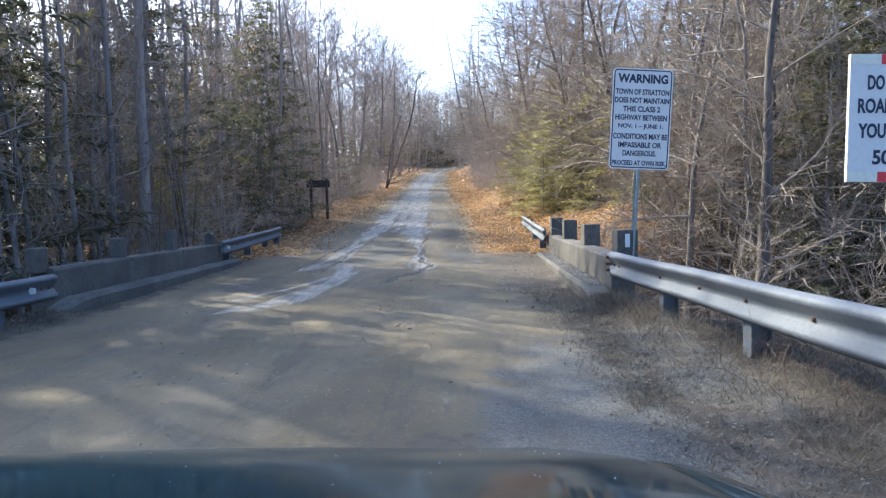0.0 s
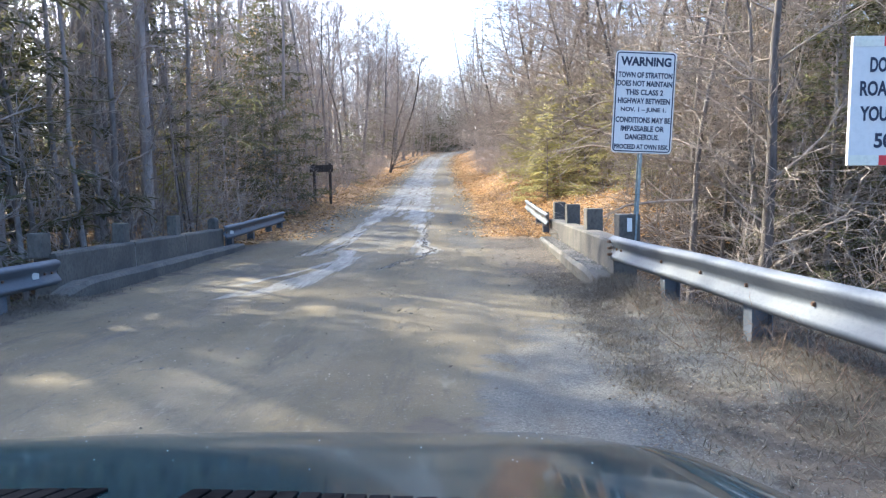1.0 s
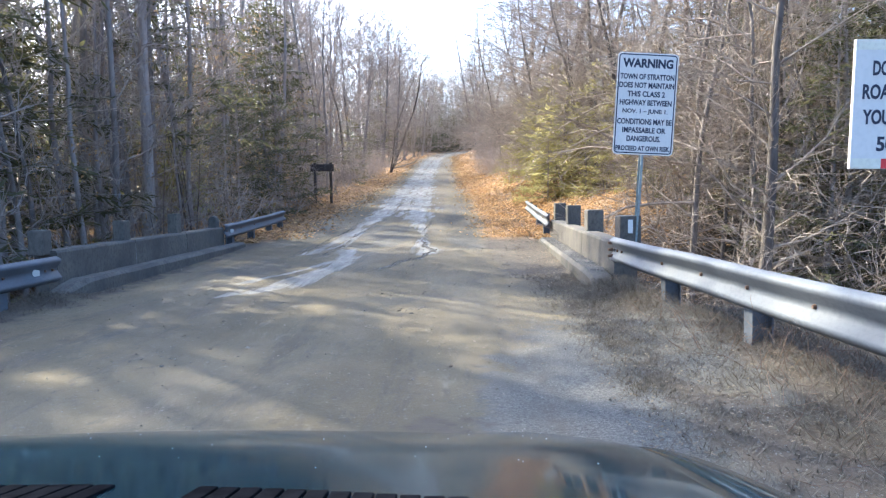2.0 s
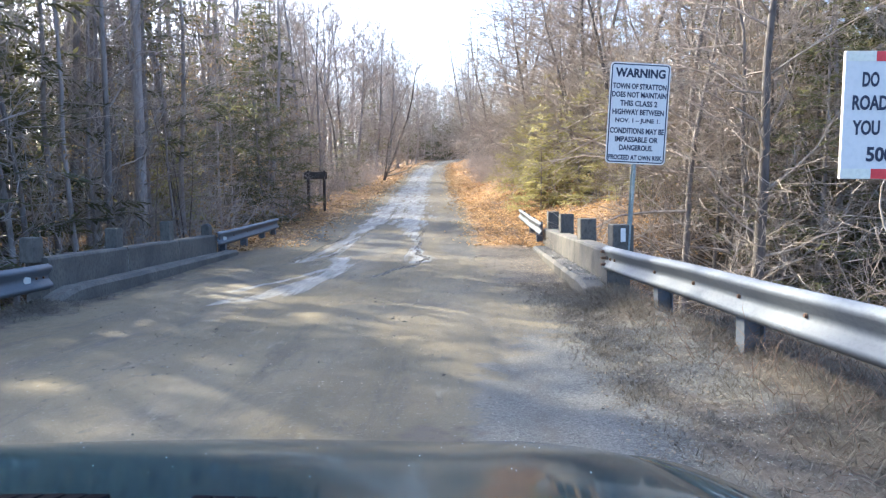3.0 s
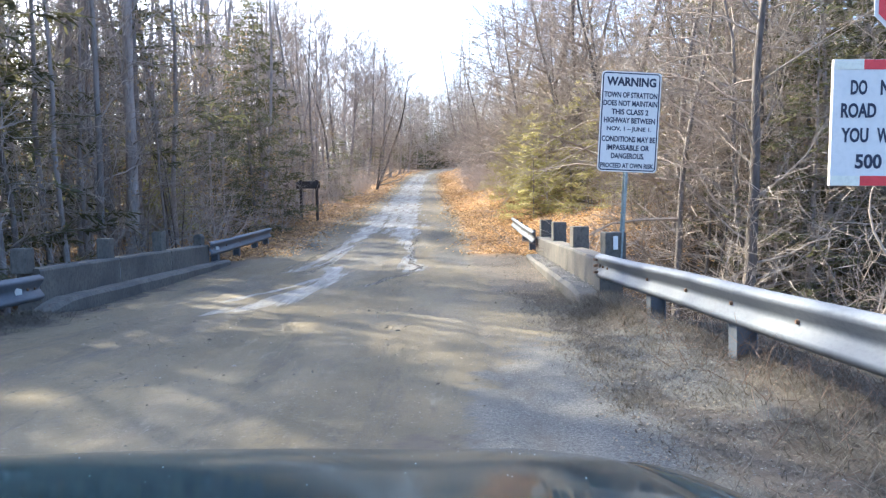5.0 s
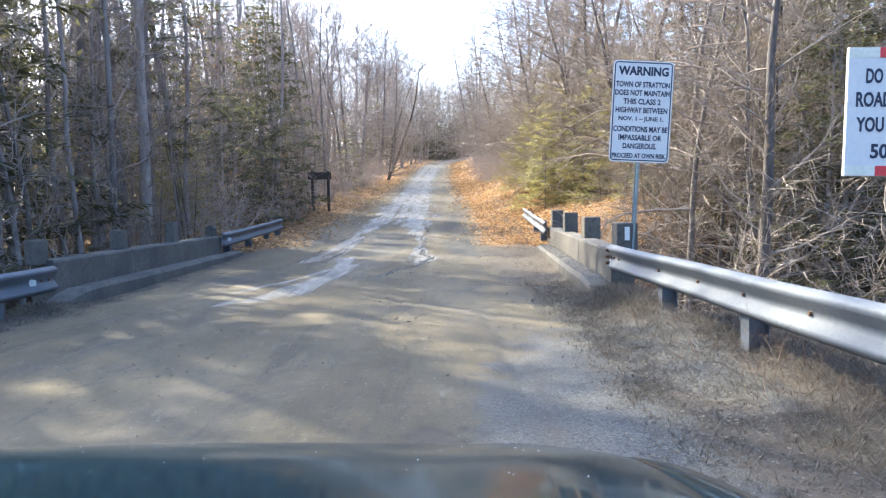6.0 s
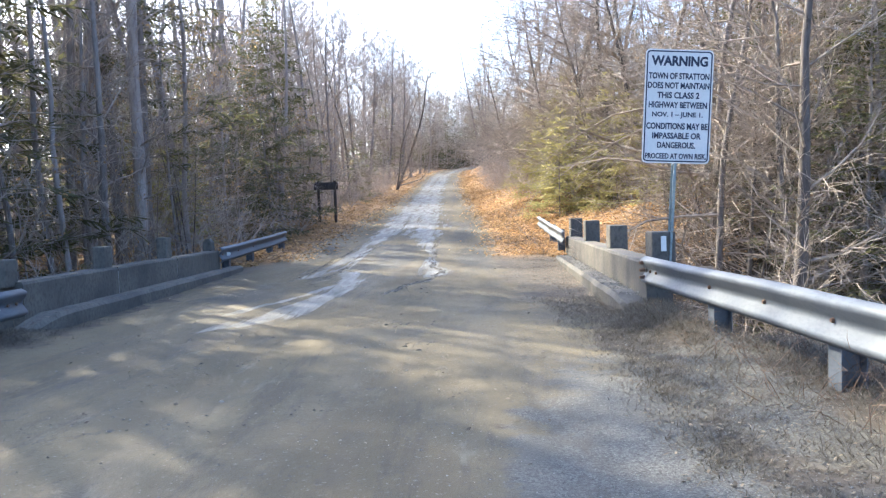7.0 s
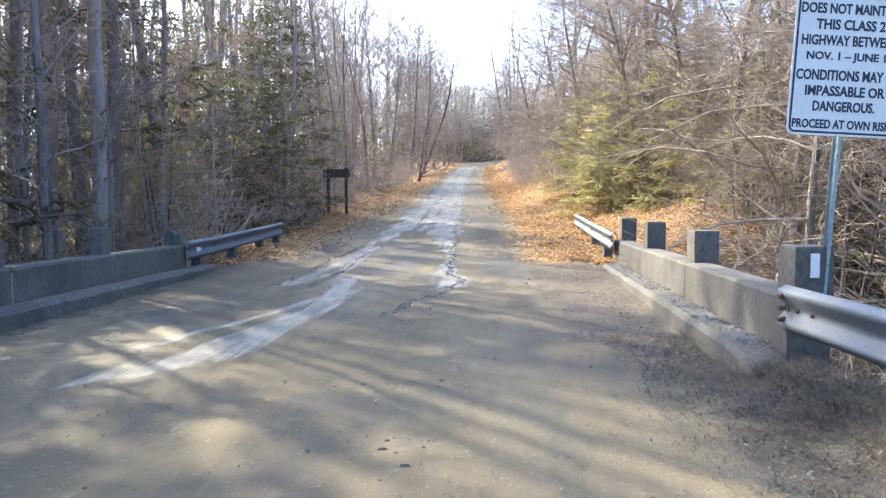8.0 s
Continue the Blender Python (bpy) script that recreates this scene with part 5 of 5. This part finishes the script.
def road_litter():
    """Brown leaf bits and twigs that gather along the kerb and on the shoulder."""
    rnd = random.Random(13)
    t = Tubes()
    spots = []
    for _ in range(2600):
        y = rnd.uniform(9.6, 17.0)
        spots.append((right_face(y) - 0.33 - abs(rnd.gauss(0, 0.45)), y))
    for _ in range(1500):
        y = rnd.uniform(17.0, 27.0)
        spots.append((1.55 - abs(rnd.gauss(0, 0.5)), y))
    for _ in range(3000):
        y = rnd.uniform(3.5, 10.0)
        spots.append((0.5 + 0.09 * y + abs(rnd.gauss(0, 0.75)), y))
    for _ in range(900):
        y = rnd.uniform(5.0, 16.0)
        spots.append((rnd.uniform(-4.4, 1.4), y))
    xs, ys = np.array(spots).T
    for x, y, z in zip(xs, ys, land(xs, ys)):
        a = rnd.uniform(0, 6.28)
        up = Vector((rnd.gauss(0, 0.4), rnd.gauss(0, 0.4), 1)).normalized()
        way = Vector((math.cos(a), math.sin(a), rnd.gauss(0, 0.25))).normalized()
        wide = rnd.uniform(0.009, 0.022) if rnd.random() < 0.7 else 0.004
        t.blade(Vector((x, y, z + rnd.uniform(0.004, 0.016))), way, rnd.uniform(0.018, 0.042) * (1 if wide > 0.005 else 2.4), wide, up)
    tagged(piece("leaf_litter", t.v, t.f, M_DULL), "dull brown leaf bits scattered along the kerb and shoulder", "leaf litter", kind="stuff")


road_litter()


def dead_grass():
    rnd = random.Random(19)
    t = Tubes()
    tufts = []
    for _ in range(8200):
        y = 1.6 + 9.4 * rnd.random() ** 0.9
        x = rnd.uniform(0.95, 3.2) if rnd.random() < 0.86 else rnd.uniform(-6.4, -4.4)
        if 0 < x < 1.3 and rnd.random() < 1.6 * (1.3 - x) + 0.2:
            continue
        if abs(x - 1.72) < 0.4 and abs(y - 5.9) < 1.6 and rnd.random() < 0.75:
            continue
        tufts.append((x, y))
    for _ in range(900):
        y = rnd.uniform(4.5, 9.6)
        tufts.append((0.62 + 0.095 * y + abs(rnd.gauss(0, 0.4)), y))
    for _ in range(420):
        if rnd.random() < 0.5:
            tufts.append((rnd.gauss(1.9, 0.3), rnd.gauss(8.8, 0.45)))
        tufts.append((rnd.gauss(-4.75, 0.22), rnd.gauss(8.6, 0.4)))
    for _ in range(500):
        tufts.append((rnd.uniform(1.3, 2.0), rnd.uniform(17.2, 30)))
        tufts.append((rnd.uniform(-6.4, -4.6), rnd.uniform(17, 32)))
    xs, ys = np.array(tufts).T
    for x, y, z in zip(xs, ys, land(xs, ys)):
        tall = 0.10 if x > 1.75 else 0.05
        for _ in range(rnd.randint(8, 15)):
            a = rnd.uniform(0, 6.28)
            way = Vector((math.cos(a), math.sin(a), rnd.uniform(0.05, 0.9))).normalized()
            up = way.cross(Vector((math.sin(a), -math.cos(a), 0)))
            t.blade(Vector((x + rnd.gauss(0, 0.05), y + rnd.gauss(0, 0.05), z - 0.005)), way, tall * rnd.uniform(0.5, 1.9), rnd.uniform(0.003, 0.006), up)
    tagged(piece("dead_grass", t.v, t.f, M_STRAW), "matted straw-coloured dead grass along the shoulder", "grass", kind="stuff")


dead_grass()


def gravel():
    rnd = random.Random(29)
    v, f = [], []
    spots = []
    for _ in range(9000):
        y = 1.9 + 7.4 * rnd.random() ** 1.3
        spots.append((rnd.gauss(0.74 + 0.02 * y, 0.3), y, rnd.uniform(0.002, 0.0055)))
    for _ in range(2200):
        spots.append((rnd.gauss(1.72, 0.26), rnd.gauss(5.9, 1.0), rnd.uniform(0.003, 0.008)))
    for _ in range(900):
        spots.append((rnd.uniform(-4.2, 1.5), rnd.uniform(2.5, 22), rnd.uniform(0.003, 0.008)))
    for _ in range(1500):
        y = rnd.uniform(3.0, 9.3)
        spots.append((0.6 + 0.1 * y + abs(rnd.gauss(0, 0.5)), y, rnd.uniform(0.003, 0.008)))
    for _ in range(60):
        spots.append((rnd.uniform(1.2, 2.4), rnd.uniform(2.4, 9), rnd.uniform(0.009, 0.02)))
    for _ in range(900):
        y = rnd.uniform(9.5, 16.8)
        spots.append((right_face(y) - rnd.uniform(0.02, 0.28), y, rnd.uniform(0.005, 0.016)))
    xs, ys = np.array([s[:2] for s in spots]).T
    zs = land(xs, ys)
    for (x, y, r), z in zip(spots, zs):
        if 9.45 < y < 16.8 and right_face(y) - 0.3 < x < right_face(y):
            z = 0.236
        b = len(v)
        a = rnd.uniform(0, 6.28)
        for k in range(4):
            q = r * rnd.uniform(0.7, 1.25)
            v.append((x + q * math.cos(a + k * 1.57), y + q * math.sin(a + k * 1.57), z + r * rnd.uniform(0.0, 0.35)))
        v.append((x + r * rnd.uniform(-0.3, 0.3), y + r * rnd.uniform(-0.3, 0.3), z + r * rnd.uniform(0.6, 0.95)))
        v.append((x, y, z - r * 0.5))
        for k in range(4):
            f.append((b + k, b + (k + 1) % 4, b + 4))
            f.append((b + (k + 1) % 4, b + k, b + 5))
    tagged(piece("gravel", v, f, M_STONE), "loose grey gravel along the road edge", "gravel", kind="stuff")


gravel()


def dead_weeds():
    """Tall dry stalks and bent stems along and behind the rail."""
    rnd = random.Random(37)
    t = Tubes()
    spots = [(rnd.uniform(1.7, 3.6), rnd.uniform(2.6, 8.6)) for _ in range(420)] + [(rnd.gauss(2.35, 0.3), rnd.uniform(2.4, 7.0)) for _ in range(380)] + [(rnd.uniform(-6.2, -4.5), rnd.uniform(5.0, 9.2)) for _ in range(160)]
    xs, ys = np.array(spots).T
    for x, y, z in zip(xs, ys, land(xs, ys)):
        way = Vector((rnd.gauss(0, 0.5), rnd.gauss(0, 0.5), 1)).normalized()
        tall = rnd.uniform(0.12, 0.42)
        stem = bent(rnd, Vector((x, y, z - 0.02)), way, tall, 2, 0.3, -0.15)
        t.ribbon(stem, rnd.uniform(0.003, 0.006), Vector((rnd.gauss(0, 1), rnd.gauss(0, 1), 0.1)))
        for _ in range(rnd.randint(1, 4)):
            q = stem[0].lerp(stem[2], rnd.uniform(0.35, 1.0))
            t.ribbon(bent(rnd, q, Vector((rnd.gauss(0, 1), rnd.gauss(0, 1), rnd.gauss(0.3, 0.5))), tall * rnd.uniform(0.2, 0.5), 2, 0.3, 0.0), 0.003, Vector((rnd.gauss(0, 1), rnd.gauss(0, 1), rnd.gauss(0, 1))))
    tagged(piece("dead_weeds", t.v, t.f, M_WEED), "dry reddish-brown weed stalks along the guard rail", "weeds", kind="stuff")


dead_weeds()


def road_clods():
    """Crumbs of mud, pebbles and bits of twig on the road."""
    rnd = random.Random(43)
    v, f = [], []
    heaps = [(-0.62, 9.1, 0.35, 60), (-0.75, 7.9, 0.3, 40), (0.9, 12.5, 0.3, 60), (0.75, 11.0, 0.25, 40), (-1.0, 12.3, 0.4, 50), (1.2, 8.6, 0.25, 25), (-2.2, 7.2, 0.5, 40), (-3.0, 8.4, 0.5, 40), (-1.4, 5.6, 0.5, 40), (0.9, 15.5, 0.4, 60), (-3.6, 12.5, 0.5, 40)]
    spots = []
    for x, y, s, n in heaps:
        for _ in range(n):
            spots.append((rnd.gauss(x, s), rnd.gauss(y, s * 0.45), abs(rnd.gauss(0, 0.007)) + 0.002))
    for _ in range(2600):
        spots.append((rnd.uniform(-4.3, 1.2), 2.6 + 17 * rnd.random() ** 1.4, abs(rnd.gauss(0, 0.0028)) + 0.0012))
    for _ in range(26):
        x, y, s, far = rnd.uniform(-3.8, 0.8), rnd.uniform(3.4, 9.0), rnd.uniform(0.08, 0.3), rnd.uniform(0.5, 2.0)
        for _ in range(45):
            spots.append((rnd.gauss(x, s), rnd.gauss(y, s * far), abs(rnd.gauss(0, 0.0032)) + 0.0012))
    for _ in range(500):
        y = rnd.uniform(9.5, 24)
        spots.append((1.65 - abs(rnd.gauss(0, 0.5)), y, abs(rnd.gauss(0, 0.008)) + 0.003))
    # dark mud squeezed up beside the wet ruts
    for x0, y0, x1, y1, n in ((-1.25, 11.9, -0.6, 14.1, 170), (-0.6, 14.1, -0.46, 15.0, 60), (-0.46, 15.0, -0.76, 17.2, 110), (-0.76, 17.2, -0.78, 22.7, 130), (-3.1, 14.6, -2.95, 20.7, 110), (-2.56, 14.4, -2.4, 22.7, 130)):
        for _ in range(n):
            q = rnd.random()
            spots.append((x0 + (x1 - x0) * q + 0.05 * math.sin(9 * q) + rnd.gauss(0, 0.03), y0 + (y1 - y0) * q + rnd.gauss(0, 0.05), rnd.uniform(0.008, 0.026)))
    xs, ys = np.array([s[:2] for s in spots]).T
    for (x, y, r), z in zip(spots, land(xs, ys)):
        b = len(v)
        a, sx = rnd.uniform(0, 6.28), rnd.uniform(0.7, 1.8)
        for k in range(6):
            t = a + k * math.pi / 3
            q = r * rnd.uniform(0.7, 1.2)
            v.append((x + sx * q * math.cos(t), y + q * math.sin(t), z - 0.002))
        for k in range(3):
            t = a + k * 2.094
            v.append((x + sx * 0.5 * r * math.cos(t), y + 0.5 * r * math.sin(t), z + r * rnd.uniform(0.4, 0.8)))
        for k in range(3):
            c, d, e, g = b + 2 * k, b + 2 * k + 1, b + (2 * k + 2) % 6, b + 6 + k
            f += [(c, d, g), (d, e, g), (e, b + 6 + (k + 1) % 3, g)]
        f.append((b + 6, b + 7, b + 8))
    tagged(piece("mud_clods", v, f, M_CLOD), "dark crumbs of mud and pebbles on the road", "mud clods", kind="stuff")


road_clods()


def dead_branch():
    """A pale barkless branch that arches over the bank behind the rail."""
    t = Tubes()
    pts = [Vector((3.42 + 0.26 * math.sin(a) * -1, 5.6 + 0.06 * a, 0.62 + 0.34 * a)) for a in (-0.3, 0.2, 0.7, 1.2, 1.6, 2.0, 2.4)]
    pts = [Vector((3.6, 5.7, ground_z(3.6, 5.7) - 0.05))] + pts
    t.add(pts, [0.012, 0.012, 0.011, 0.010, 0.009, 0.008, 0.006, 0.0], 5)
    tagged(piece("dead_branch", t.v, t.f, M_PALE, smooth=True), "pale dead branch arching up behind the guard rail", "branch")


dead_branch()
